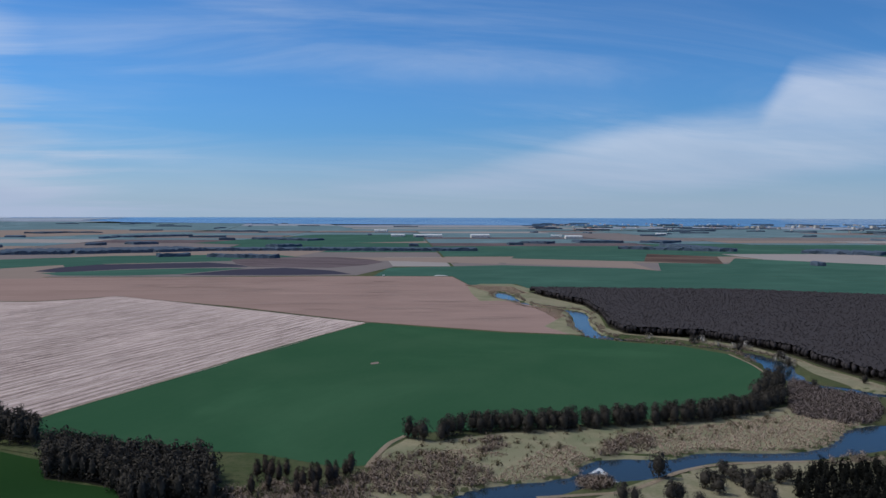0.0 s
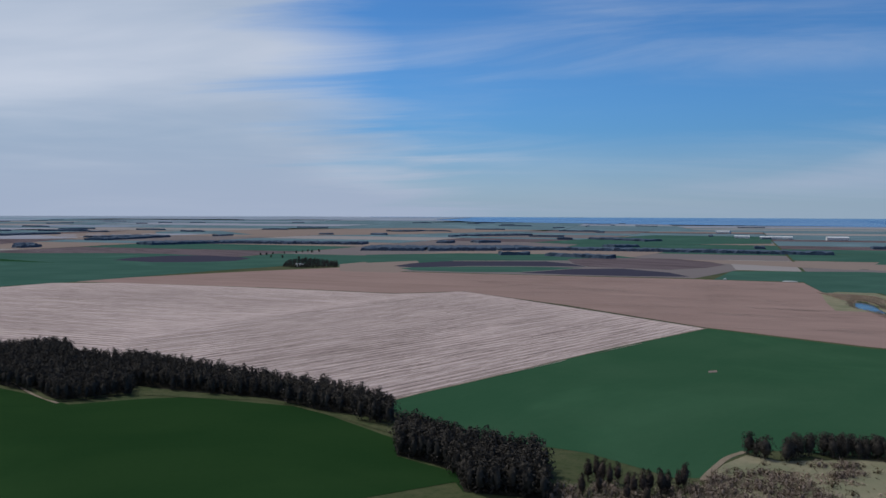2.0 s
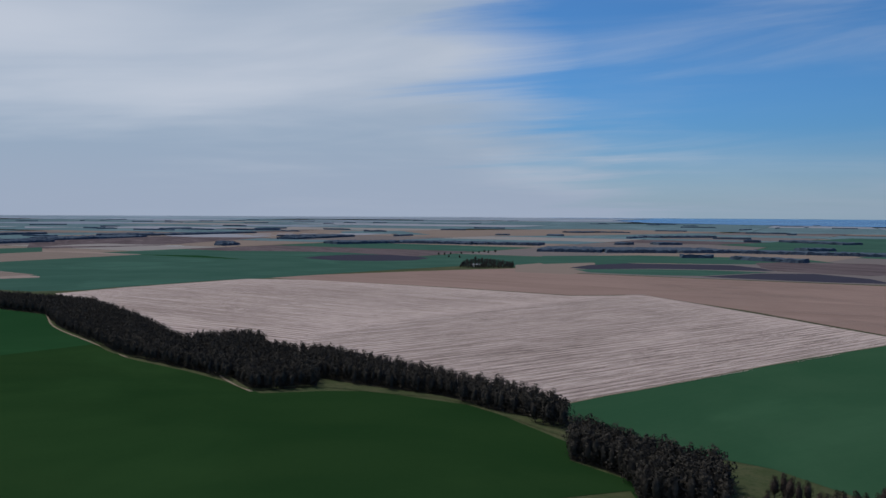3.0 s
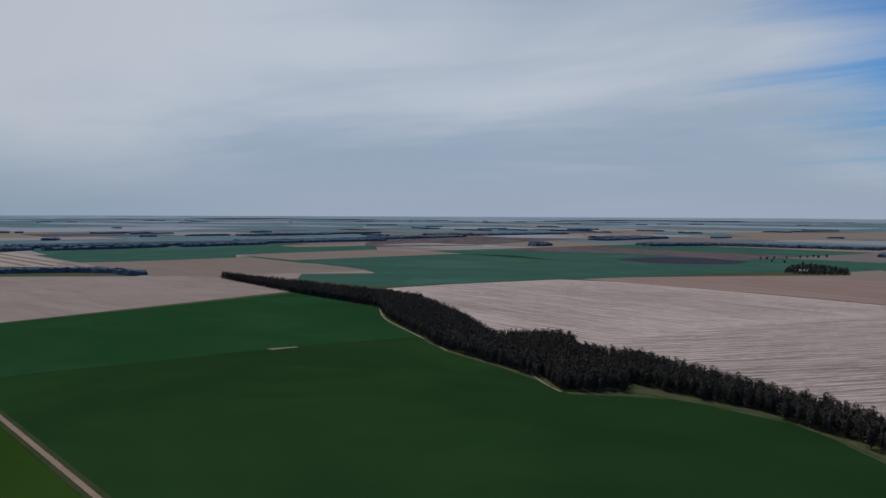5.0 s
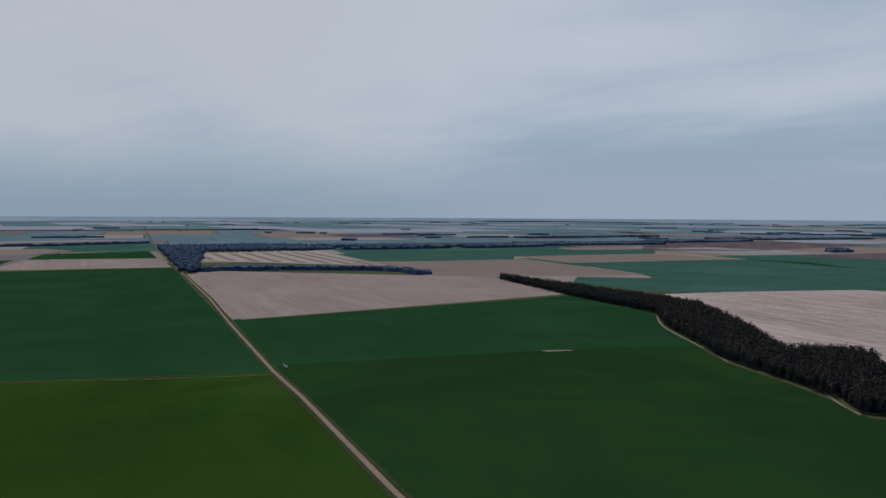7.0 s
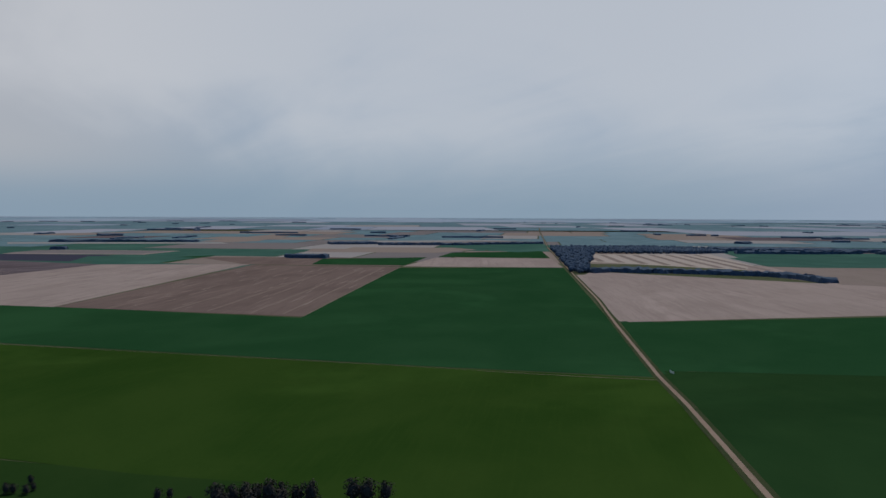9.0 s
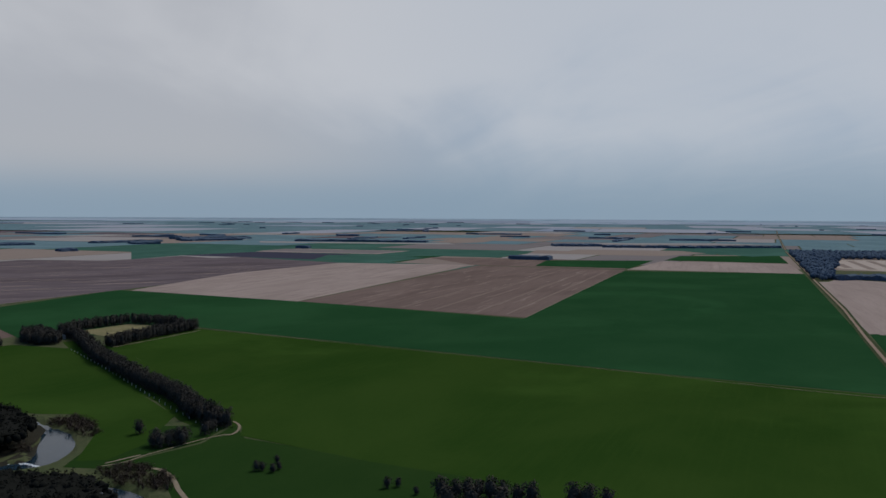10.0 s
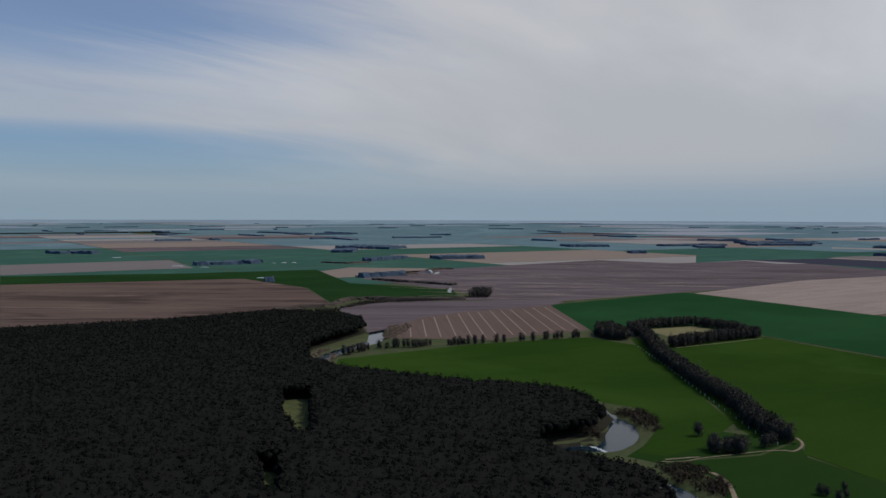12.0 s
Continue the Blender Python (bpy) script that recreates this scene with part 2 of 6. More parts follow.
def foliage(name, dark, light, scale=0.9, relief=0.9):
    """Leaves: tone by leaf mass and by tree, with a leafy relief of light and dark sprays."""
    m, tr, b, v = material(name, 0.95, 0.03)
    geo, info = tr.nodes.new("ShaderNodeNewGeometry"), tr.nodes.new("ShaderNodeObjectInfo")
    leaf = noise_node(tr, v, scale, 5, 0.75, 0.3)
    stand = noise_node(tr, v, 0.03, 3)
    tone = math_node(tr, "ADD", math_node(tr, "MULTIPLY", geo.outputs["Random Per Island"], 0.3), math_node(tr, "MULTIPLY", info.outputs["Random"], 0.15))
    tone = math_node(tr, "ADD", tone, math_node(tr, "ADD", math_node(tr, "MULTIPLY", smooth(tr, leaf, 0.3, 0.7), 0.45), math_node(tr, "MULTIPLY", stand, 0.3)))
    tr.links.new(mix_color(tr, smooth(tr, tone, 0.15, 1.05), dark, light), b.inputs["Base Color"])
    bump(tr, b, leaf, relief, 1.2)
    return m


def plain(name, color, rough=0.8, metal=0.0):
    m, tr, b, v = material(name, rough, 0.3)
    b.inputs["Metallic"].default_value = metal
    n = noise_node(tr, v, 1.7, 5, 0.7)
    tr.links.new(mix_color(tr, math_node(tr, "MULTIPLY", smooth(tr, n, 0.4, 0.8), 0.35), color, tuple(0.6 * k for k in color)), b.inputs["Base Color"])
    return m


def water_material(name, color, ripple=0.16):
    m, tr, b, v = material(name, 0.06, 0.3)
    b.inputs["IOR"].default_value = 1.33
    n1, n2 = noise_node(tr, v, 0.5, 3), noise_node(tr, v, 0.05, 4)
    tr.links.new(mix_color(tr, n2, color, tuple(1.6 * k for k in color)), b.inputs["Base Color"])
    bump(tr, b, n1, ripple, 0.4)
    return m


SILO = plain("white plastic", (0.72, 0.72, 0.70), 0.5)
WALL = plain("pale render", (0.62, 0.58, 0.52))
ROOF = plain("sheet metal roof", (0.42, 0.40, 0.40), 0.5)
FOAM = mottled("foam", (0.6, 0.62, 0.63), (0.75, 0.76, 0.77), (0.3, 0.36, 0.4), 0.6)
GRASS = mottled("rough grass", (0.052, 0.07, 0.028), (0.09, 0.092, 0.046), (0.038, 0.056, 0.022), 0.03)
MEADOW = mottled("meadow grass", (0.155, 0.168, 0.095), (0.27, 0.238, 0.155), (0.185, 0.178, 0.11), 0.05)
CROP_A = crop("winter wheat", (0.033, 0.088, 0.044), (0.044, 0.102, 0.053), 71, 0.2)
CROP_B = crop("young barley", (0.0155, 0.043, 0.0135), (0.022, 0.052, 0.0165), 27, 0.2)
CROP_C = crop("pasture oats", (0.022, 0.052, 0.0085), (0.034, 0.066, 0.012), 2, 0.5)
CROP_D = crop("deep green wheat", (0.017, 0.058, 0.021), (0.023, 0.068, 0.026), 2, 0.2)
CROP_F = crop("paddock grass", (0.018, 0.044, 0.010), (0.026, 0.054, 0.013), 2, 0.2)
STUBBLE = stubble("pale stubble", (0.58, 0.47, 0.425), (0.22, 0.165, 0.148), 71, 5.0, 0.9, swath=7.5)
STUBBLE_B = stubble("pale stubble mown along", (0.58, 0.47, 0.425), (0.25, 0.19, 0.168), 2.6, 9.0, 0.85, swath=9.0)
TAN = stubble("tan fallow", (0.325, 0.228, 0.195), (0.23, 0.158, 0.134), 2.6, 16.0, 0.6, blotch=0.2)
PLOUGH = stubble("ploughed soil", (0.19, 0.138, 0.118), (0.13, 0.093, 0.08), -174.1, 14.0, 0.8, blotch=0.35)
# the violet lift of this soil is distance haze put into its colour
DARKSOIL = stubble("dark ploughed soil in haze violet", (0.058, 0.057, 0.08), (0.046, 0.045, 0.062), 80, 14.0, 0.5)
FALLOW = stubble("grey fallow", (0.265, 0.21, 0.18), (0.185, 0.145, 0.122), -172.4, 16.0, 0.7)
FALLOW_C = stubble("pinkish fallow", (0.36, 0.285, 0.25), (0.24, 0.185, 0.162), -172.4, 14.0, 0.8, blotch=0.25)
DIRT = mottled("dirt road", (0.25, 0.175, 0.13), (0.30, 0.22, 0.165), (0.2, 0.14, 0.1), 0.15, 0.95, 0.2)
LEAF_DARK = foliage("eucalyptus leaves", (0.042, 0.039, 0.034), (0.076, 0.067, 0.056), 0.9, 0.2)
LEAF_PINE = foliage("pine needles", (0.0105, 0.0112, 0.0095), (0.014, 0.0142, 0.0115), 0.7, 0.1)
LEAF_BROWN = foliage("bare willow twigs", (0.205, 0.16, 0.128), (0.285, 0.226, 0.184), 1.6, 0.1)
LEAF_PALE = foliage("pale willow twigs", (0.30, 0.28, 0.25), (0.50, 0.46, 0.42))
REEDS = foliage("dry reed blades", (0.36, 0.27, 0.21), (0.50, 0.385, 0.31), 1.0, 0.1)
LEAF_THICK = foliage("grey willow twigs", (0.15, 0.122, 0.115), (0.19, 0.155, 0.145), 1.6, 0.1)
# both leaf colours are blued and lightened to stand for distance haze
LEAF_FAR = foliage("far tree leaves in haze blue", (0.066, 0.092, 0.128), (0.09, 0.12, 0.16), 0.5, 0.1)
LEAF_RIM = foliage("hazy far tree leaves in haze blue", (0.105, 0.14, 0.18), (0.135, 0.172, 0.215), 0.5, 0.2)
# distance haze is put into both horizon colours, pale and blue
GREEN_RIM = crop("distant cereal in haze blue", (0.24, 0.32, 0.37), (0.27, 0.35, 0.40), 30, 0.3)
GREY_RIM = stubble("distant soil in haze blue", (0.34, 0.39, 0.45), (0.30, 0.35, 0.41), 40, 40.0, 0.4)
GRASS_DARK = mottled("dark verge grass", (0.03, 0.05, 0.016), (0.055, 0.06, 0.026), (0.022, 0.036, 0.012), 0.12)
VERGE = mottled("dry verge grass", (0.17, 0.172, 0.10), (0.27, 0.235, 0.16), (0.135, 0.14, 0.075), 0.07)
CLEARING = mottled("clearing grass", (0.07, 0.085, 0.035), (0.11, 0.115, 0.05), (0.05, 0.06, 0.025), 0.1)
YARD = mottled("trodden yard", (0.16, 0.15, 0.07), (0.24, 0.20, 0.11), (0.12, 0.12, 0.05), 0.1)
# tone kept close to the crowns, so the gaps between trees fill in dark
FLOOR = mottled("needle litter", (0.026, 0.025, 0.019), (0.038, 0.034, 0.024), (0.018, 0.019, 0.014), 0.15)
# CROP_E, FALLOW_B, TAN_B and PLOUGH_B are cooled to stand for haze
CROP_E = crop("cereal in light haze blue", (0.046, 0.108, 0.082), (0.062, 0.128, 0.098), 30, 0.3)
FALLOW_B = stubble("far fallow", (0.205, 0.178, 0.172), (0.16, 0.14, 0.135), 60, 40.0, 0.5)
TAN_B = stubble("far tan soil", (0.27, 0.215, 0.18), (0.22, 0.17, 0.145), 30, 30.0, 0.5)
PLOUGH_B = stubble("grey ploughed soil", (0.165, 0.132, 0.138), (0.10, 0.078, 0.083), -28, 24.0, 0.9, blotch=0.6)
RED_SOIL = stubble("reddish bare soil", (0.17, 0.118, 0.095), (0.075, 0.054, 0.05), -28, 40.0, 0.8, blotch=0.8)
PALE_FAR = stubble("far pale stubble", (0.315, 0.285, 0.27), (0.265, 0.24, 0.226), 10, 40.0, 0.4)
# the blue grey lift of these three is haze in the base colour
GREEN_FAR = crop("far cereal in haze blue", (0.125, 0.195, 0.215), (0.155, 0.225, 0.245), 30, 0.3)
GREY_FAR = stubble("far soil in haze grey", (0.27, 0.30, 0.355), (0.235, 0.26, 0.31), 40, 40.0, 0.4)
FALLOW_FAR = stubble("far fallow in haze grey", (0.33, 0.335, 0.37), (0.285, 0.29, 0.325), 60, 40.0, 0.4)
STRIPED = stubble("tilled soil", (0.165, 0.118, 0.10), (0.105, 0.072, 0.062), 69.5, 3.0, 0.8)
BANDED = stubble("banded stubble", (0.43, 0.36, 0.31), (0.35, 0.285, 0.24), 6.2, 20.0, 0.6)
STRAW = mottled("straw", (0.27, 0.205, 0.165), (0.32, 0.25, 0.2), (0.2, 0.15, 0.12), 0.2)
STRAW_DULL = mottled("dull straw", (0.21, 0.16, 0.13), (0.25, 0.19, 0.155), (0.18, 0.13, 0.105), 0.2)
CHAFF_DARK = mottled("old stalks", (0.19, 0.14, 0.12), (0.25, 0.185, 0.16), (0.13, 0.095, 0.08), 0.2)
EDGE_DARK = mottled("weedy ridge", (0.12, 0.095, 0.075), (0.16, 0.12, 0.095), (0.09, 0.075, 0.055), 0.2)
CHAFF_PALE = mottled("bright straw", (0.58, 0.47, 0.42), (0.64, 0.53, 0.47), (0.48, 0.38, 0.34), 0.2)
CHAFF_TAN = mottled("bleached straw", (0.31, 0.235, 0.2), (0.36, 0.28, 0.24), (0.24, 0.175, 0.15), 0.2)
DIRT_PALE = mottled("pale sand", (0.225, 0.18, 0.125), (0.28, 0.225, 0.165), (0.165, 0.13, 0.085), 0.2)
LEAF_PLANT = foliage("plantation needles", (0.046, 0.041, 0.043), (0.06, 0.053, 0.054), 0.7, 0.1)
LEAF_STRAW = foliage("straw tussocks", (0.20, 0.17, 0.10), (0.36, 0.29, 0.19))
LEAF_OLIVE = foliage("olive shrub leaves", (0.099, 0.083, 0.050), (0.220, 0.171, 0.110))
LEAF_BROWN_DARK = foliage("grey twigs", (0.055, 0.045, 0.038), (0.14, 0.11, 0.09), 1.4, 1.0)
GLASS = plain("dark window glass", (0.03, 0.035, 0.04), 0.1)
BARK = plain("bark", (0.11, 0.085, 0.065))
WATER = water_material("river water", (0.012, 0.024, 0.035))
# base lightened to grey blue for the haze over the sea
SEA = water_material("sea water in haze blue", (0.085, 0.145, 0.21), 0.02)


# ---- meshes ----
def link_mesh(name, mesh, mat, parent=None, label=""):
    if mat and not mesh.materials:
        mesh.materials.append(mat)
    ob = new(name, mesh)
    if parent:
        ob.parent = parent
    return tagged(ob, label)


def part(name, bm, mat, parent=None, label=""):
    mesh = bpy.data.meshes.new(name)
    bm.to_mesh(mesh)
    bm.free()
    return link_mesh(name, mesh, mat, parent, label)


def unit(v):
    v = np.asarray(v, np.float32)
    return v / (np.linalg.norm(v, axis=1)[:, None] + 1e-9)


def mesh_of(name, verts, tris, normals=None, smooth_all=False):
    """A mesh out of arrays of corners and triangles, shaded by normals where given."""
    me = bpy.data.meshes.new(name)
    verts, tris = np.asarray(verts, np.float32), np.asarray(tris, np.int32)
    k = tris.shape[1]
    me.vertices.add(len(verts)), me.loops.add(tris.size), me.polygons.add(len(tris))
    me.vertices.foreach_set("co", verts.ravel())
    me.loops.foreach_set("vertex_index", tris.ravel())
    me.polygons.foreach_set("loop_start", np.arange(0, tris.size, k, dtype=np.int32))
    me.polygons.foreach_set("use_smooth", np.full(len(tris), smooth_all or normals is not None))
    me.update(calc_edges=True)
    if normals is not None:
        me.normals_split_custom_set_from_vertices(unit(normals))
    return me


def sheet(poly, lift, step=150):
    """A flat piece of land with the outline poly, laid on the lie of the land."""
    bm = bmesh.new()
    bm.faces.new([bm.verts.new((x, y, 0)) for x, y in poly])
    reach = max(math.hypot(x, y) for x, y in poly)
    if reach > FLAT - 200:
        for axis in (0, 1):
            lo, hi = min(p[axis] for p in poly), max(p[axis] for p in poly)
            cell = step if hi - lo < 6000 else (hi - lo) / 40
            for k in range(1, int((hi - lo) / cell) + 1):
                at, no = [0, 0, 0], [0, 0, 0]
                at[axis], no[axis] = lo + k * cell, 1
                bmesh.ops.bisect_plane(bm, geom=bm.verts[:] + bm.edges[:] + bm.faces[:], plane_co=at, plane_no=no)
    bm.normal_update()
    bmesh.ops.triangulate(bm, faces=bm.faces[:])
    for v in bm.verts:
        far = math.hypot(v.co.x, v.co.y) > FLAT - 200
        x, y, z = land(v.co.x, v.co.y)
        v.co = (x, y, z + 0.4 * lift + (0.9 if far else 0))
    for f in bm.faces:
        f.normal_update()
        if f.normal.z < 0:
            f.normal_flip()
    return bm


def dip(x, y):
    """How far the ground lies under the plain's level beside the river."""
    bank = np.clip((far_from(np.asarray(x, float), np.asarray(y, float), RIVER) + 3) / 7, 0, 1)
    return -2.2 * (1 - bank * bank * (3 - 2 * bank))


def draped(poly, mat, label, category, name, lift, cell=5.0):
    """A piece of grassland that follows the banks and ends at the water."""
    bm = bmesh.new()
    bm.faces.new([bm.verts.new((x, y, 0)) for x, y in poly])
    for axis in (0, 1):
        lo, hi = min(p[axis] for p in poly), max(p[axis] for p in poly)
        for k in range(1, int((hi - lo) / cell) + 1):
            at, no = [0, 0, 0], [0, 0, 0]
            at[axis], no[axis] = lo + k * cell, 1
            bmesh.ops.bisect_plane(bm, geom=bm.verts[:] + bm.edges[:] + bm.faces[:], plane_co=at, plane_no=no)
    bm.normal_update()
    bmesh.ops.triangulate(bm, faces=bm.faces[:])
    z = dip([v.co.x for v in bm.verts], [v.co.y for v in bm.verts])
    for v, d in zip(bm.verts, z):
        v.co.z = d + 0.4 * lift
    drowned = [f for f in bm.faces if max(v.co.z for v in f.verts) < -1.6]
    bmesh.ops.delete(bm, geom=drowned, context="FACES")
    for f in bm.faces:
        f.normal_update()
        if f.normal.z < 0:
            f.normal_flip()
    return tagged(part(name, bm, mat), label, category, kind="structure")


LAID = []


def field(poly, mat, label, category="field", name="field", lift=0.2):
    LAID.append(name)
    return tagged(part(name, sheet(poly, lift if lift >= 0.3 else lift + 0.045 * (len(LAID) % 7)), mat), label, category, kind="structure")


def straight(points, cell=60.0):
    """Points on straight legs, no further apart than cell."""
    out = []
    for a, b in zip(points, points[1:]):
        a, b = np.array(a, float), np.array(b, float)
        n = max(1, int(np.linalg.norm(b[:2] - a[:2]) / cell))
        out += [a + (b - a) * k / n for k in range(n)]
    return np.array([*out, np.array(points[-1], float)])


def strip(points, name, mat, label, category, lift=0.2, steps=6, legs=False):
    """A road or track along points of x, y, width."""
    c = straight(points) if legs else curve_through(points, steps)
    way = np.gradient(c[:, :2], axis=0)
    way /= np.linalg.norm(way, axis=1)[:, None] + 1e-9
    side = np.c_[-way[:, 1], way[:, 0]]
    rows = []
    for p, s in zip(c, side):
        rows.append([(*(p[:2] + s * p[2] * k), 0) for k in (-0.5, -0.18, 0.18, 0.5)])
    bm, made = bmesh.new(), []
    for row in rows:
        line = []
        for k, (x, y, _) in enumerate(row):
            lx, ly, lz = land(x, y)
            line.append(bm.verts.new((lx, ly, lz + 0.4 * lift + (0.03 if k in (1, 2) else 0) + (1.2 if math.hypot(x, y) > FLAT - 200 else 0))))
        made.append(line)
    for a, b in zip(made, made[1:]):
        for k in range(3):
            bm.faces.new((a[k], a[k + 1], b[k + 1], b[k]))
    bmesh.ops.recalc_face_normals(bm, faces=bm.faces[:])
    if sum(f.normal.z for f in bm.faces) < 0:
        bmesh.ops.reverse_faces(bm, faces=bm.faces[:])
    return tagged(part(name, bm, mat), label, category, kind="structure")


# ---- trees ----
def ball_arrays():
    bm = bmesh.new()
    bmesh.ops.create_icosphere(bm, subdivisions=1, radius=1)
    bm.verts.ensure_lookup_table()
    out = np.array([v.co[:] for v in bm.verts]), np.array([[v.index for v in f.verts] for f in bm.faces])
    bm.free()
    return out


BALL = ball_arrays()


def tree_arrays(seed, height, width, lumps=8, leaves=16, size=0.5, low=0.1, taper=0.3, tall=1.3, core=0.3):
    """A crown of leaf masses round a leader: each mass a shell of small overlapping leaf sprays, over a thin inner body."""
    rng = np.random.default_rng(seed)
    body = BALL[0] * rng.uniform(0.75, 1.05, (len(BALL[0]), 1)) * [width * core, width * core, height * (0.9 - low) * 0.48]
    verts, tris, n = [body + [0, 0, height * (low + (0.9 - low) * 0.5)]], [BALL[1]], len(BALL[0])
    shade = [BALL[0]]
    for k in range(lumps):
        f = (k + rng.uniform(0.2, 0.8)) / lumps
        girth = width * 0.5 * math.sin(math.pi * (0.16 + 0.72 * f)) ** 0.6 * (1 - taper * f)
        z = height * (low + (0.94 - low) * f)
        a = k * 2.4 + rng.uniform(-0.6, 0.6)
        out = girth * rng.uniform(0.25, 0.7)
        r = np.array([1, 1, tall]) * max(girth * rng.uniform(0.45, 0.75), width * 0.14)
        c = np.array([math.cos(a) * out, math.sin(a) * out, min(z, height - r[2])])
        d = rng.normal(size=(leaves, 3))
        d[:, 2] = d[:, 2] * 0.9 + 0.3
        d /= np.linalg.norm(d, axis=1)[:, None]
        p = c + d * r * rng.uniform(0.8, 1.12, (leaves, 1))
        u = np.cross(d, rng.normal(size=(leaves, 3)))
        u /= np.linalg.norm(u, axis=1)[:, None] + 1e-9
        w = np.cross(d, u)
        q = size * rng.uniform(0.6, 1.35, (leaves, 1))
        jag = rng.uniform(-0.45, 0.45, (leaves, 3, 1)) * d[:, None]
        e = np.stack([u, -0.5 * u + 0.87 * w, -0.5 * u - 0.87 * w], 1) + jag
        v = (p[:, None] + e * q[:, None]).reshape(-1, 3)
        v[:, 2] = np.maximum(v[:, 2], 0.02 * height)
        verts.append(v)
        shade.append(np.repeat(d + 0.45 * rng.normal(size=(leaves, 3)) + 0.6 * unit([c * [1, 1, 0] + [1e-6, 0, 0]]) + [0, 0, 0.25], 3, 0))
        tris.append(np.arange(leaves * 3).reshape(-1, 3) + n)
        n += leaves * 3
    return np.vstack(verts), np.vstack(tris), unit(np.vstack(shade))


def lump_arrays(seed, height, width):
    """A far tree: two ragged lumps of leaves."""
    rng = np.random.default_rng(seed)
    verts, tris, shade = [], [], []
    for k, (x, z) in enumerate(((-0.15, 0.45), (0.18, 0.55))):
        v = BALL[0] * [width * 0.36, width * 0.36, height * 0.44] * rng.uniform(0.7, 1.12, (len(BALL[0]), 1)) + [x * width, rng.uniform(-0.1, 0.1) * width, z * height]
        v[:, 2] = np.clip(v[:, 2], 0, None)
        tris.append(BALL[1] + k * len(BALL[0]))
        verts.append(v)
        shade.append(BALL[0])
    return np.vstack(verts), np.vstack(tris), np.vstack(shade)


def fuzz_arrays(seed, height, width, sprays=80, size=0.3, heart=0.25):
    """A leafless bush: a dome filled with fine short twigs in all directions."""
    rng = np.random.default_rng(seed)
    d = rng.normal(size=(sprays, 3))
    d[:, 2] = np.abs(d[:, 2])
    d /= np.linalg.norm(d, axis=1)[:, None]
    p = d * rng.uniform(0.25, 1.0, (sprays, 1)) ** 0.5 * [width / 2, width / 2, height]
    p[:, :2] *= (1 + 0.25 * np.sin(3 * np.arctan2(p[:, 1], p[:, 0]) + seed))[:, None]
    e = rng.normal(size=(sprays, 3, 3)) * size * [0.8, 0.8, 1.0]
    verts = (p[:, None] + e).reshape(-1, 3)
    verts[:, 2] = np.maximum(verts[:, 2], 0)
    inner = BALL[0] * rng.uniform(0.8, 1.1, (12, 1)) * [width * heart, width * heart, height * 0.4] + [0, 0, height * 0.3]
    shade = np.repeat(0.45 * d + 0.2 * rng.normal(size=(sprays, 3)) + [0, 0, 0.8], 3, 0)
    return np.vstack([verts, inner]), np.vstack([np.arange(sprays * 3).reshape(-1, 3), BALL[1] + 3 * sprays]), unit(np.vstack([shade, BALL[0]]))


def trunk_bm(rng, height, thick):
    bm = bmesh.new()
    rings = []
    for k in range(6):
        f = k / 5
        r = thick * (1 - 0.8 * f) * (1.5 if k == 0 else 1)
        ox, oy = (rng.uniform(-0.12, 0.12) * height * 0.1 * k for _ in range(2))
        rings.append([bm.verts.new((ox + r * math.cos(a * math.pi / 3), oy + r * math.sin(a * math.pi / 3), -0.3 + f * height * 0.8)) for a in range(6)])
    for a, b in zip(rings, rings[1:]):
        for k in range(6):
            bm.faces.new((a[k], a[(k + 1) % 6], b[(k + 1) % 6], b[k]))
    for k in range(4):
        z, a = height * rng.uniform(0.2, 0.55), k * 1.7 + rng.uniform(0, 1)
        tip = Vector((math.cos(a) * height * 0.16, math.sin(a) * height * 0.16, z + height * 0.16))
        base = [bm.verts.new((math.cos(a + o) * thick * 0.4, math.sin(a + o) * thick * 0.4, z + dz)) for o, dz in ((1.57, 0), (-1.57, 0), (0, thick * 0.5))]
        t = bm.verts.new(tip)
        for i in range(3):
            bm.faces.new((base[i], base[(i + 1) % 3], t))
    return bm


def tree_kind(name, seed, height, width, leaf, label, category="tree", **shape):
    """A tree thing, built once with its trunk and crown, to be copied."""
    rng = random.Random(seed)
    top = new(name)
    part("trunk", trunk_bm(rng, height, height * 0.022), BARK, top)
    link_mesh("crown", mesh_of("crown", *tree_arrays(seed, height, width, **shape)), leaf, top)
    return tagged(top, label, category)


def plant(kinds, places, rng, group="", lo=0.8, hi=1.2):
    """Copies of tree kinds at places of x, y."""
    for x, y in places:
        src = rng.choice(kinds)
        lx, ly, lz = land(x, y)
        ob = copy_thing(src, pose(lx, ly, lz - 0.1, 0, 0, rng.uniform(0, 360)) @ Matrix.Diagonal((*[s * shrink(x, y) for s in (lambda k: (k * rng.uniform(0.9, 1.1), k * rng.uniform(0.9, 1.1), k))(rng.uniform(lo, hi))], 1)))
        if group:
            tagged(ob, group=group)


def scatter(poly, spacing, rng, jitter=0.42, keep=1.0):
    """Places inside an outline, on a jittered lattice."""
    xs, ys = [p[0] for p in poly], [p[1] for p in poly]
    gx, gy = np.meshgrid(np.arange(min(xs), max(xs) + spacing, spacing), np.arange(min(ys), max(ys) + spacing, spacing))
    gx = gx + rng.uniform(-jitter, jitter, gx.shape) * spacing
    gy = gy + rng.uniform(-jitter, jitter, gy.shape) * spacing
    ok = inside(gx, gy, poly) & (rng.uniform(size=gx.shape) < keep)
    return np.c_[gx[ok], gy[ok]]


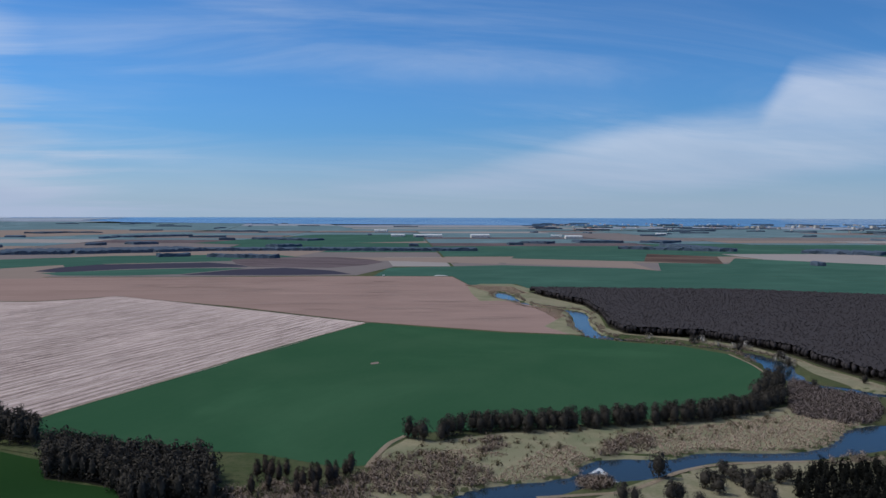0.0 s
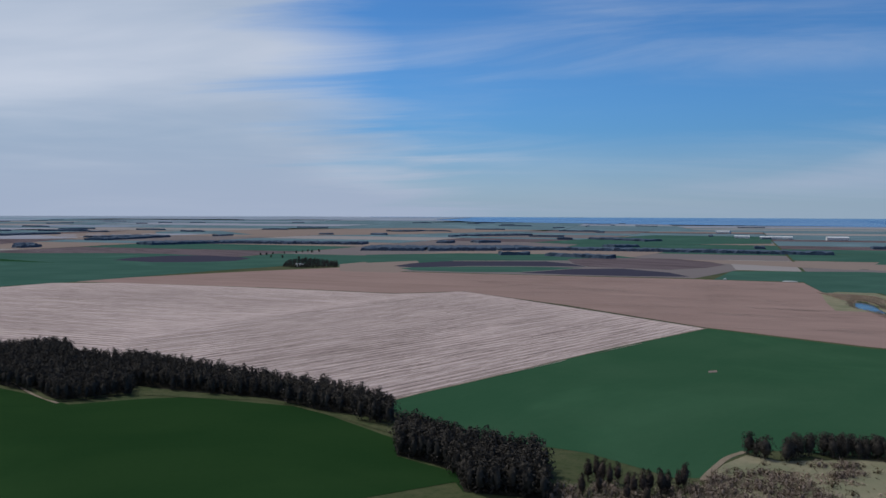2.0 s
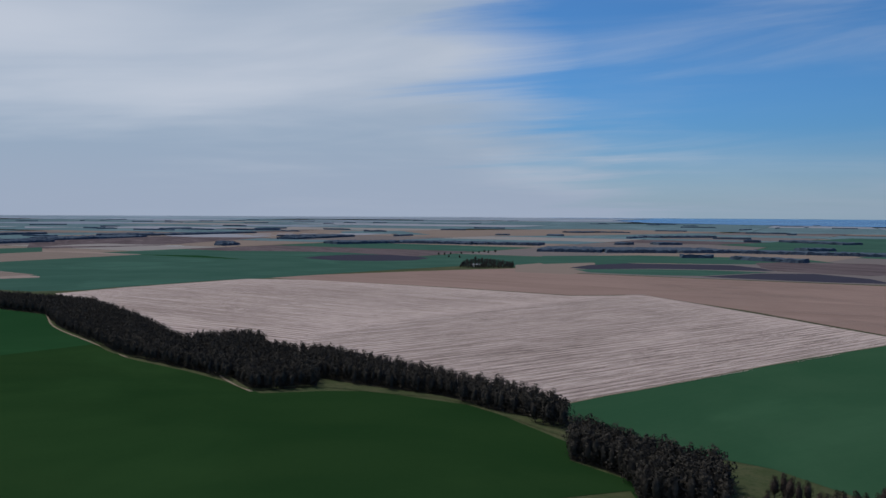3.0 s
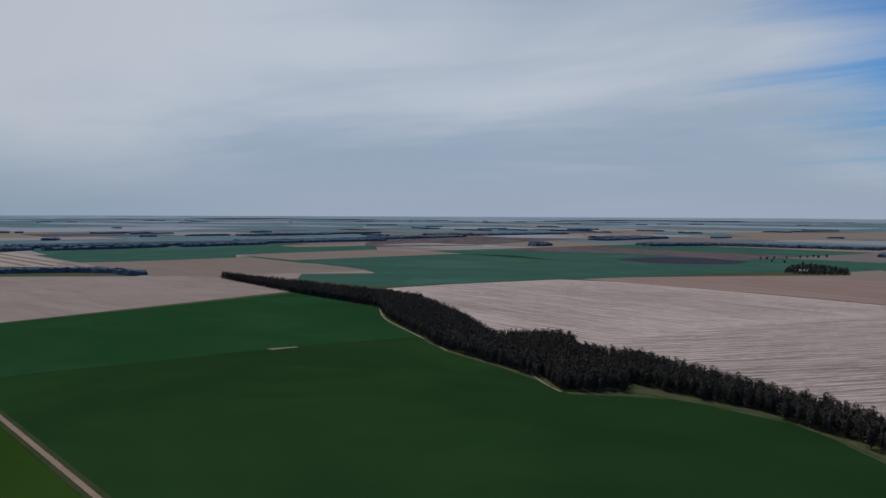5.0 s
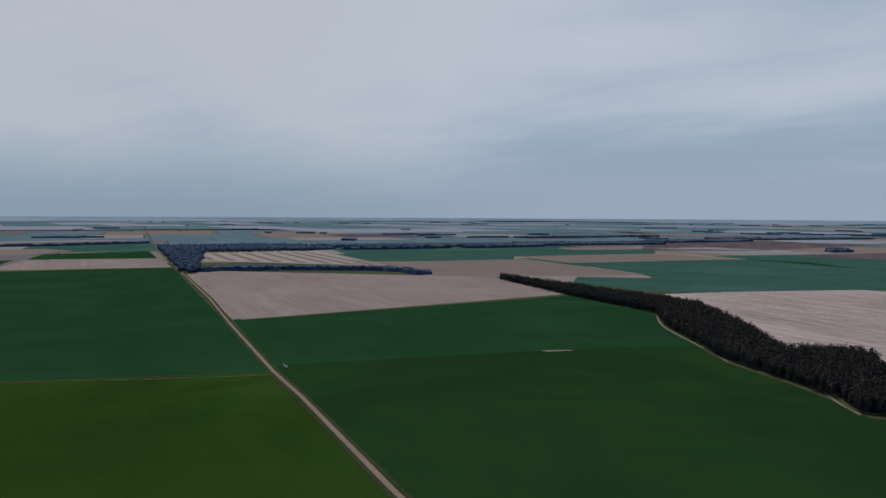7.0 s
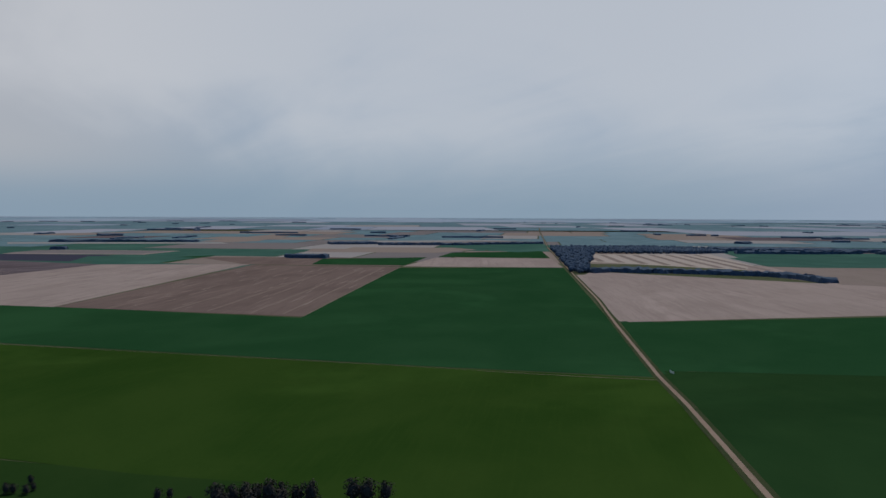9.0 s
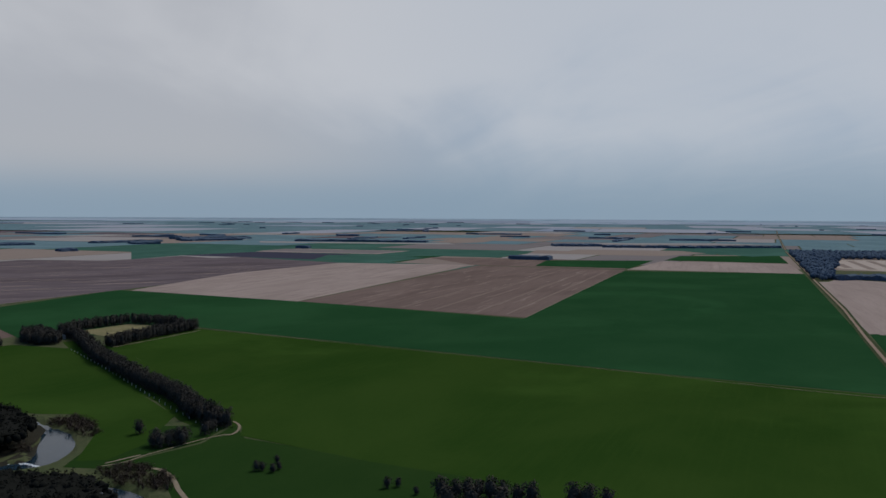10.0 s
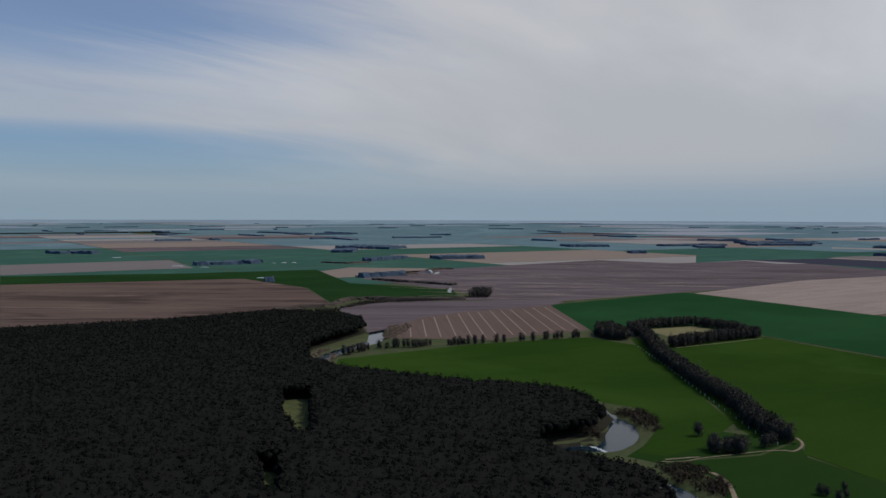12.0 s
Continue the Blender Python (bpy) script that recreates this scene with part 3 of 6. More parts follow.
def wood(name, places, shapes, mat, label, category, rng, lo=0.75, hi=1.2, sink=0.0, under=None):
    """A wood as one joined mesh of many trees of the given shapes."""
    vs, ts, ns, n = [], [], [], 0
    pick = rng.integers(0, len(shapes), len(places))
    for (x, y), k in zip(places, pick):
        v, t, h = shapes[k]
        a, s = rng.uniform(0, 6.28), rng.uniform(lo, hi) * shrink(x, y)
        c, d = math.cos(a) * s, math.sin(a) * s
        lx, ly, lz = land(x, y)
        vs.append(np.c_[v[:, 0] * c - v[:, 1] * d + lx, v[:, 0] * d + v[:, 1] * c + ly, v[:, 2] * s + lz - sink * s])
        ns.append(np.c_[h[:, 0] * math.cos(a) - h[:, 1] * math.sin(a), h[:, 0] * math.sin(a) + h[:, 1] * math.cos(a), h[:, 2]])
        ts.append(t + n)
        n += len(v)
    if not vs:
        return None
    if under:
        # sheet added below the tops to close the gaps and their deep shade
        poly, level, shut = under
        g = np.meshgrid(np.arange(min(p[0] for p in poly), max(p[0] for p in poly), 3.5), np.arange(min(p[1] for p in poly), max(p[1] for p in poly), 3.5), indexing="ij")
        ok = inside(g[0], g[1], poly) & ~shut(g[0], g[1])
        v = np.c_[g[0].ravel(), g[1].ravel(), (level * rng.uniform(0.85, 1.1, g[0].shape)).ravel()]
        full = ok[:-1, :-1] & ok[1:, :-1] & ok[:-1, 1:] & ok[1:, 1:]
        a = np.flatnonzero(np.pad(full, ((0, 1), (0, 1))).ravel())
        m = g[0].shape[1]
        vs.append(v)
        ns.append(np.tile([0.0, 0.0, 1.0], (len(v), 1)))
        ts.append(np.vstack([np.c_[a, a + m, a + 1], np.c_[a + 1, a + m, a + m + 1]]) + n)
    return tagged(link_mesh(name, mesh_of(name, np.vstack(vs), np.vstack(ts), np.vstack(ns)), mat), label, category, kind="stuff")


# ---- ground and water ----
# x, y, width
RIVER = curve_through([
    (64, 1090, 10), (67, 1050, 22), (68, 1020, 20), (80, 975, 7), (88, 930, 13), (106, 904, 6), (126, 884, 11), (129, 852, 17), (123, 797, 13), (120, 757, 14), (120, 720, 12), (124, 694, 15),
    (150, 674, 4), (188, 651, 4), (212, 622, 6), (218, 598, 12), (219, 570, 17), (213, 535, 13), (214, 502, 7), (230, 490, 8), (240, 474, 9), (275, 456, 14), (292, 424, 18), (258, 402, 22), (226, 395, 26),
    (200, 388, 29), (182, 372, 20), (166, 361, 12), (152.6, 354.5, 10), (140, 352, 10), (128, 351, 12), (116, 352, 12), (105, 349, 12), (94, 342, 11), (80, 336, 22), (70, 334, 27), (62.5, 330, 23), (55.6, 322.6, 12),
    (45, 315, 12), (34.6, 309, 15), (23, 304, 18), (13, 297, 20), (4, 286, 20), (-41.6, 245.8, 20), (-129.2, 188.1, 18), (-202.3, 112.2, 18), (-248.9, 8.9, 18), (-261, -104.8, 16), (-228, -190, 10),
    (-225, -222, 8), (-229, -233, 9), (-231, -246, 9), (-228, -262, 8), (-222, -280, 8), (-222, -298, 8), (-233, -307, 9), (-245, -301, 9), (-256, -305, 12), (-269, -316, 15), (-280, -329, 11), (-286, -342, 7), (-293.3, -393.9, 6),
    (-249, -480.1, 6), (-223.9, -531.4, 6), (-204, -555, 9), (-216, -588, 9), (-241, -617, 11), (-270, -640, 11), (-289, -657, 11), (-307, -694, 8), (-328, -736, 9), (-343, -765, 8), (-345, -810, 8), (-330, -856, 8), (-303.5, -913.8, 8)], 5)


def build_ground():
    angles = np.unique(np.r_[np.arange(-50, 185, 0.6), np.arange(187, 310, 3.0)])
    rings = np.r_[np.arange(0, 200, 20), np.arange(200, 1150, 5.0), np.arange(1150, 2000, 40), np.arange(2000, 6000, 90), np.arange(6000, 12000, 400), np.arange(12000, 38001, 2000)]
    a = np.radians(angles)
    d = rings[:, None] + 0 * a[None]
    x, y = -np.sin(a)[None] * d, np.cos(a)[None] * d
    z = np.zeros_like(x)
    near = d < 1300
    gap = far_from(x[near], y[near], RIVER)
    bank = np.clip((gap + 3) / 7, 0, 1)
    z[near] = -2.2 * (1 - bank * bank * (3 - 2 * bank))
    pts = []
    for i in range(len(rings)):
        for j in range(len(angles)):
            if rings[i] > FLAT:
                lx, ly, lz = land(x[i, j], y[i, j])
                pts.append((lx, ly, lz - min(7.0, (rings[i] - FLAT) * 0.0015)))
            else:
                pts.append((x[i, j], y[i, j], z[i, j]))
    n, m = len(rings), len(angles)
    i, j = np.meshgrid(np.arange(n - 1), np.arange(m), indexing="ij")
    k = (j + 1) % m
    quads = np.stack([i * m + j, (i + 1) * m + j, (i + 1) * m + k, i * m + k], -1).reshape(-1, 4)[:, ::-1]
    me = mesh_of("ground", pts, quads)
    tagged(link_mesh("ground", me, GRASS), "rough olive grass plain reaching the horizon", "ground", kind="structure")


build_ground()


def build_river():
    c = RIVER
    way = np.gradient(c[:, :2], axis=0)
    way /= np.linalg.norm(way, axis=1)[:, None] + 1e-9
    bm, made = bmesh.new(), []
    for p, w in zip(c, way):
        s = np.array([-w[1], w[0]]) * (p[2] * 0.5 + 3)
        made.append([bm.verts.new((*(p[:2] + s * k), -1.0)) for k in (-1, 0, 1)])
    for a, b in zip(made, made[1:]):
        for k in range(2):
            bm.faces.new((a[k], b[k], b[k + 1], a[k + 1]))
    for f in bm.faces:
        f.normal_update()
        if f.normal.z < 0:
            f.normal_flip()
    tagged(part("river", bm, WATER), "blue river winding between reeds and fields", "river", kind="structure")


build_river()
SHORE = [(3826, 6360), (3438, 6690), (2384, 7101), (1491, 7361), (18, 7812), (-1657, 8361), (-3607, 9440)] + [(-16682, 30903), (-292, 35499), (13716, 32621), (25790, 24225), (29912, 10262)]
tagged(part("sea", sheet(SHORE, 1.0, 900), SEA), "blue sea along the horizon", "sea", kind="structure")

# ---- fields ----
field([(-200.5, 408), (-192, 438), (-179, 475), (-159.5, 538), (-126.4, 640), (-75.5, 777), (-18.3, 746.1), (48.9, 711.9), (101, 700.4), (134.7, 663.8), (174, 645.6), (199.8, 607.1), (201.3, 566), (196.9, 529.8), (167.3, 469.1), (129.6, 426), (82.5, 406.5), (27.4, 394), (-9.2, 385.2), (-20, 376.3), (-27.8, 358.5), (-31.5, 334.6), (-43.4, 330.7), (-81.3, 350.7), (-100.2, 352.7), (-112.9, 339.7), (-162.6, 359.3), (-184.6, 379), (-200.7, 399.9)], CROP_A, "large even dark green winter wheat field")
field([(-734, 1492), (-501, 1930), (-157, 2020), (-107, 1603), (-153, 1377), (-428, 1337), (-644, 1321)], FALLOW_B, "grey fallow round the irrigated circles", lift=0.15)
field([(-832, 1452), (-825, 1548), (-763, 1663), (-651, 1440), (-629, 1288), (-733, 1279)], TAN_B, "tan fallow beyond the pale stubble", lift=0.15)
field([(-1616, 489), (-1709, 675), (-1519, 746), (-1233, 723), (-1288, 603), (-1133, 518), (-1338, 492)], FALLOW_C, "pale fallow at the tip of the belt", lift=0.15)
field([(-421.8, 986.5), (-399.2, 1018.8), (-195, 867.3), (-76.7, 775.3), (-127.4, 640), (-160.5, 538), (-180, 475), (-193, 438), (-200.8, 404), (-224.5, 399.5), (-303.2, 413.3), (-390.5, 434.5), (-450.2, 431.1), (-500.3, 536.3), (-484.8, 698.3)], STUBBLE, "pale pinkish stubble field with long pass lines")
field([(-980.7, 583.2), (-990.3, 681.6), (-975, 889), (-891, 932), (-659.5, 950.7), (-466.1, 949.2), (-421.8, 986.5), (-484.8, 698.3), (-500.3, 536.3), (-450.2, 431.1), (-554, 441.2), (-719, 510.2)], STUBBLE_B, "pale stubble field mown the other way")
field([(-994, 919), (-867, 1209), (-722, 1479), (-644, 1310), (-431, 1327), (-160, 1359), (3, 1356), (26.5, 1194.6), (34.7, 976.6), (67.3, 977.6), (98.8, 907.6), (107.5, 856), (104.4, 809.7), (84.9, 756), (101, 706), (49.8, 719.7), (-18.4, 754), (-75.8, 783.1), (-242.7, 916.4), (-400.1, 1015.9), (-469.1, 956), (-664.4, 957.5)], TAN, "flat tan fallow field with a faint pale track", lift=0.2)
field([(-756.6, 37.7), (-824.4, 35.9), (-831.7, 32.8), (-990.4, 454.3), (-790.9, 460.7), (-695, 413.9), (-583.5, 380), (-593.1, 273.1), (-588.5, 208.2), (-579.5, 56.7)], CROP_D, "deep green wheat field beside the tree belt")
field([(-287.8, 73.2), (-578, 52), (-589, 208.2), (-594, 272.1), (-583.5, 380), (-509.9, 355.6), (-438.4, 349.4), (-382.4, 339.4), (-351, 330.5), (-326.9, 355.2), (-305.9, 370.7), (-234.1, 375.1), (-164.4, 338.1), (-152.2, 314.1), (-121.5, 303.6), (-109.3, 281.6), (-117.4, 292.6)], CROP_B, "smooth mid green barley field")
field([(-599.7, -518.2), (-584.3, -325.7), (-562.4, -108.1), (-551.4, 46.3), (-340, 63), (-270.3, 70), (-230.9, -34.7), (-294.6, -96.5), (-305.1, -131.6), (-306.4, -174.1), (-311.9, -214.6), (-316.4, -250), (-331.1, -260.4), (-340.7, -278.1), (-432, -413.2), (-480.8, -490.1), (-592.4, -510.9)], CROP_C, "bright yellowish green pasture field")
field([(-587.6, -819.6), (-853.2, -878.3), (-843.5, -577.7), (-805.1, -281.3), (-1590, -363), (-1673, -48), (-802.5, 26.5), (-554.5, 45.2), (-564.5, -108.1), (-586.4, -327.8), (-606, -523.3), (-504, -581.9), (-485.8, -610.5)], CROP_D, "dark green cereal field beside the road")
field([(-841.4, -575.6), (-814.5, -282.3), (-1615, -361), (-1607, -664)], PLOUGH, "brown ploughed field with light wheel lines")
field([(-856, -856.4), (-840.4, -577.7), (-1622, -677), (-1549, -958), (-1184, -947)], FALLOW_C, "light brown fallow field")
field([(-341.5, -888.1), (-412.2, -957.9), (-544.7, -908.8), (-623.3, -855.7), (-859.4, -875.1), (-1377, -928), (-1474, -994), (-1605, -1441), (-1365, -1434), (-1301, -1616), (-950, -1516), (-679, -1440), (-553, -1308), (-564, -1197), (-584.6, -1053.2), (-582.8, -958.4)], PLOUGH_B, "wide purple brown ploughed field", lift=0.2)
field([(-299, -664), (-339, -721), (-397, -790), (-470, -830), (-590, -835), (-588, -817), (-494.3, -623.7), (-377, -611)], STRIPED, "tilled brown field with narrow pale stripes")
field([(-208.4, -542.4), (-225.8, -580), (-351.7, -596.1), (-459.4, -585.7), (-466.9, -532.1), (-333.7, -305.3), (-285.3, -279.5), (-260.2, -275.6), (-253.1, -286.2), (-285.8, -311), (-302.7, -331.8), (-312.5, -356.9), (-306.4, -369.5), (-299.6, -403.3), (-252.7, -457.8)], CROP_C, "bright green paddock between hedges")
field([(-221.6, -192.1), (-246, -223.3), (-259.8, -241), (-284, -251.3), (-314.3, -252.1), (-311.9, -215.7), (-306.4, -174.1), (-305.1, -132.7), (-291.4, -95.5), (-243.2, -80), (-188.9, -163.1)], CROP_F, "green paddock beside the track")
field([(-10.3, -846.8), (-156.5, -852), (-267.6, -882.1), (-361.1, -939.4), (-409.1, -1178.8), (-377, -1392), (-177, -1410), (-20, -1428)], RED_SOIL, "reddish brown bare field with dark streaks")
field([(-20, -1428), (-177, -1410), (-377, -1392), (-413.2, -1177.5), (-364.4, -952), (-426.3, -991.3), (-542.6, -960.5), (-593.1, -1068.8), (-500, -1227), (-568, -1565), (-340, -1564), (-24, -1622)], CROP_B, "flat green field beside the bare soil")
field([(-29, -1986), (-382, -2045), (-368, -1717), (-213, -1696), (-24, -1653)], FALLOW_B, "pale brown strip of fallow")
field([(-483, -1447), (-529, -1348), (-664, -1362), (-784, -1505), (-654, -1604)], TAN_B, "pale tan field by the upper river")
field([(-837.9, 40.1), (-1013.9, 466.5), (-1310, 465), (-1363, 379), (-1566, 7), (-1460, -10)], FALLOW_C, "pinkish stubble field beside the dirt road")
field([(-1891, 4), (-2251, 11), (-2320, 315), (-1644, 342)], BANDED, "pale stubble field banded with brown strips")
field([(-1356, 378), (-1324, 471), (-1306, 598), (-1298, 741), (-1832, 725), (-1783, 444), (-1800, 357)], FALLOW, "pale stubble field beyond the belt")
field([(-1941, 738), (-2026, 1172), (-1723, 1229), (-1663, 760)], FALLOW, "thin pale field")
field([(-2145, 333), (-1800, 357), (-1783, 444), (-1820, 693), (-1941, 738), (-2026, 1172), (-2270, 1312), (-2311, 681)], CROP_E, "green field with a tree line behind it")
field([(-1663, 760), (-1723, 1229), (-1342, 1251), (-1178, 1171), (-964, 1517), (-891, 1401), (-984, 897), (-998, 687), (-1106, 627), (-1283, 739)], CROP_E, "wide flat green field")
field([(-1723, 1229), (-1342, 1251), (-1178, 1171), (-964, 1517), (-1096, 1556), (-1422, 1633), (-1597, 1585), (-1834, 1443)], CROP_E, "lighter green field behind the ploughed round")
field([(-1633, -361), (-1673, -48), (-1992, -86), (-1977, -358)], FALLOW_C, "pale strip field beside the road")
field([(-2006, -357), (-2016, -90), (-2398, -130), (-2254, -363)], CROP_D, "narrow green field beside the road")
field([(-1620, -682), (-1630, -368), (-1918, -374), (-1932, -652), (-1853, -898)], PLOUGH, "brown strip field")
field([(-1618, -1072), (-1626, -881), (-1830, -887), (-1884, -1037), (-1828, -1163)], CROP_E, "small dark green field")
field([(-1939, -1459), (-1952, -1107), (-2137, -1106), (-2092, -1479)], FALLOW_B, "long thin pale field")
field([(-1128, -1128), (-1184, -947), (-1549, -958), (-1634, -1277), (-1408, -1408)], PLOUGH_B, "grey brown tilled field")
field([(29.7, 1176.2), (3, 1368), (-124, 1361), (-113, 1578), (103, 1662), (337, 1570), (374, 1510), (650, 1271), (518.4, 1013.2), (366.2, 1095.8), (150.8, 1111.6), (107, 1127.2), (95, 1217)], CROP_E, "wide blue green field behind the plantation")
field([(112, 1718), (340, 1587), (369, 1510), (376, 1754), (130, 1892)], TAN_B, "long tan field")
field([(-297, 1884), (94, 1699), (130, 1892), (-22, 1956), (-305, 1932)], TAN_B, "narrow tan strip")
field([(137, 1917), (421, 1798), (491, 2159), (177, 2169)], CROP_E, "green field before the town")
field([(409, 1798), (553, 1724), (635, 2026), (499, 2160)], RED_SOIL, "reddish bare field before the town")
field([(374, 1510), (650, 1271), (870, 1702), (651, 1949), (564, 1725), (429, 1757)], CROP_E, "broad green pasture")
field([(-1327, 1370), (-1361, 1462), (-1349, 1564), (-1281, 1608), (-1168, 1589), (-1106, 1541), (-1080, 1451), (-1129, 1381), (-1205, 1344)], DARKSOIL, "dark ploughed round of an irrigated field", lift=0.52)
field([(-711, 1444), (-718, 1549), (-685, 1644), (-493, 1725), (-420, 1662), (-376, 1590), (-487, 1554), (-583, 1511), (-659, 1421)], DARKSOIL, "dark crescent of a round irrigated field", lift=0.54)
field([(-682, 1404), (-576, 1495), (-482, 1538), (-372, 1555), (-445, 1388), (-522, 1353), (-626, 1350)], CROP_E, "green slice of a round irrigated field", lift=0.56)
field([(-440, 1374), (-381, 1512), (-304, 1562), (-209, 1492), (-165, 1407), (-252, 1379), (-355, 1370)], DARKSOIL, "dark lower slice of a round irrigated field", lift=0.58)
field([(-373, 1592), (-424, 1680), (-476, 1836), (-413, 1932), (-263, 1951), (-176, 1863), (-137, 1761), (-165, 1651), (-220, 1565), (-307, 1579)], PLOUGH_B, "brown slice of a round irrigated field", lift=0.60)
field([(-808, 1517), (-746, 1627), (-471, 1776), (-297, 1884), (-441, 2083), (-790, 1983), (-964, 1809)], CROP_E, "thin green field before a long wood")
field([(-53.3, 565.7), (-48.4, 570.6), (-47.4, 563.7), (-52.3, 559.8)], FALLOW, "small bare pale patch in the wheat", "bare patch", "bare_patch", 0.52)
field([(-593.3, 249.8), (-591, 272.1), (-586.9, 274.1), (-586.1, 251.8)], FALLOW, "long bare pale patch in the wheat", "bare patch", "bare_patch", 0.52)
field([(-535, -601), (-598, -598), (-596, -524), (-520, -518)], YARD, "dry yard inside the windbreak", "yard", "yard", 0.56)
field([(-144.8, -464.9), (-160.4, -460.1), (-130.9, -374), (-123.6, -360), (-124.1, -377.6), (-127.4, -402)], CLEARING, "small grassy clearing in the forest", "clearing", "clearing", 0.56)
field([(-95.5, -337.3), (-101.6, -334.1), (-88.9, -291.4), (-84.5, -287.3), (-84.9, -297.2)], CLEARING, "grassy gap at the forest's edge", "clearing", "clearing", 0.56)

draped([(-274.1, -299.6), (-298.3, -311.9), (-314.8, -296), (-329.1, -269.8), (-352.2, -277), (-335.4, -268.7), (-299.7, -259.6), (-266.4, -267.2), (-249.7, -269.4), (-244.7, -284.2)], CROP_F, "green grass between hedge and river", "meadow", "meadow", 0.12)
draped([(-248.7, -268.4), (-264.3, -266.1), (-297.6, -257.5), (-332.2, -265.6), (-294.2, -224.1), (-246, -219.2), (-227, -207.8), (-240.8, -224.4), (-256.8, -247.3)], CROP_F, "green grass beside the bend of the track", "meadow", "meadow", 0.12)

field([(-1282.1, 533.9), (-1313.1, 764.1), (-1351.2, 1246.1), (-1084.6, 1521.7), (-909.1, 1363), (-966.9, 892.7), (-1017.4, 766.7), (-994.1, 632.3), (-1030.6, 582.4), (-1174.4, 549.9)], CROP_E, "flat green field behind the belt's tip", lift=0.1)
field([(-1821.1, 323.6), (-1831.2, 510), (-1856.7, 707.6), (-1683.2, 724.8), (-1301.4, 755.1), (-1288.5, 653.4), (-1290.4, 584.6), (-1316.2, 466.4), (-1357.7, 370.2), (-1417.9, 345.1), (-1571.7, 279.3)], FALLOW_C, "pale stubble field behind the belt's tip", lift=0.3)
field([(-1992, 734.7), (-2055, 961.1), (-2064, 1200), (-1952.6, 1239.9), (-1721.1, 1242.2), (-1661.4, 995.4), (-1631.7, 763.4), (-1800, 749.1)], FALLOW_C, "thin pale stubble field with brown lines", lift=0.32)
field([(-1631.7, 763.4), (-1661.4, 995.4), (-1721.1, 1242.2), (-1581.1, 1298.7), (-1349.8, 1248.1), (-1355.3, 992.5), (-1307.8, 758.8)], CROP_D, "darker green wheat wedge on the plain", lift=0.34)

draped([(-284, -338), (-262, -322), (-240, -313), (-222, -316), (-212, -300), (-232, -300), (-245, -304), (-258, -311), (-277, -328)], FLOOR, "dark ground between forest and weir", "bank", "river_bank", 0.35)

field([(-1626, -1457), (-1894, -1424), (-1898, -1172), (-1770, -973), (-1627, -1005), (-1637, -1231)], DARKSOIL, "dark violet ploughed strip on the plain", lift=0.36)
field([(-1889, -1437), (-2117, -1456), (-2150, -1093), (-1937, -1081)], FALLOW_C, "thin pale stubble strip on the plain", lift=0.38)
field([(-1707, -1703), (-2145, -1921), (-2105, -1582), (-1889, -1437), (-1626, -1457), (-1432, -1429)], CROP_E, "flat green field beyond the ploughed land", lift=0.34)
field([(-1627, -1005), (-1792, -985), (-1949, -897), (-1639, -860)], CROP_D, "green wedge beside a dark ditch", lift=0.35)
field([(-1923, -885), (-1925, -736), (-1586, -667), (-1625, -866)], FALLOW, "brown grey fallow wedge", lift=0.33)
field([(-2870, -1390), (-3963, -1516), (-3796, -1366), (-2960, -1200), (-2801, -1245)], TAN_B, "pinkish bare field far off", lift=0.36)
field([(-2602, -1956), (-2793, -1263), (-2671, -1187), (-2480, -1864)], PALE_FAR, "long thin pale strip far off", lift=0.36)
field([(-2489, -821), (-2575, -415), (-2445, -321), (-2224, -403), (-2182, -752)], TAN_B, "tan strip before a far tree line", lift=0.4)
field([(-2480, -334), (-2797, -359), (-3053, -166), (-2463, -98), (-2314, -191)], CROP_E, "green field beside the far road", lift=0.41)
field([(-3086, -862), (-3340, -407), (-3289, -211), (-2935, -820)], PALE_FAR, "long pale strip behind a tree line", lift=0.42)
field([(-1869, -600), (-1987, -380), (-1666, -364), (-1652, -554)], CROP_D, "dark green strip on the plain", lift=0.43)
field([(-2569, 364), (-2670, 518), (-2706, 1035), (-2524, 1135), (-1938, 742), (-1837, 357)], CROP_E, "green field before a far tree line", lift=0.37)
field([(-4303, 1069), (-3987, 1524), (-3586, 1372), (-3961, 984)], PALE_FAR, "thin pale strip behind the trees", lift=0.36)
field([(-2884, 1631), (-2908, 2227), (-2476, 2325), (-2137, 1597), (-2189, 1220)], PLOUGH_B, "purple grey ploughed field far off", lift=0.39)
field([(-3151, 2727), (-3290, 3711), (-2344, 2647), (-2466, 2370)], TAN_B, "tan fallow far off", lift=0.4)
field([(-4830, 1508), (-5473, 3044), (-4702, 2616), (-4260, 1362)], GREEN_FAR, "hazy green strip far off", lift=0.36)
field([(-3198, 2400), (-3075, 3071), (-2519, 3250), (-2515, 2512), (-2743, 2132)], FALLOW_FAR, "hazy grey fallow far off", lift=0.36)
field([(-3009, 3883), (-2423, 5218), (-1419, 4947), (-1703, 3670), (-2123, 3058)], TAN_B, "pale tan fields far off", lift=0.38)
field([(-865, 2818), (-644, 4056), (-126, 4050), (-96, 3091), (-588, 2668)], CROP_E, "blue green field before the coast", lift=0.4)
field([(-898, 1751), (-819, 2394), (-324, 2401), (-361, 1977), (-632, 1637)], TAN_B, "tan fallow behind the round fields", lift=0.1)
field([(-346, -892), (-412, -957), (-546, -898), (-630, -896), (-626, -842), (-585, -815), (-459, -803), (-395, -778), (-331, -716), (-300, -698), (-336, -797)], PLOUGH_B, "purple brown soil above the tilled stripes", lift=0.12)

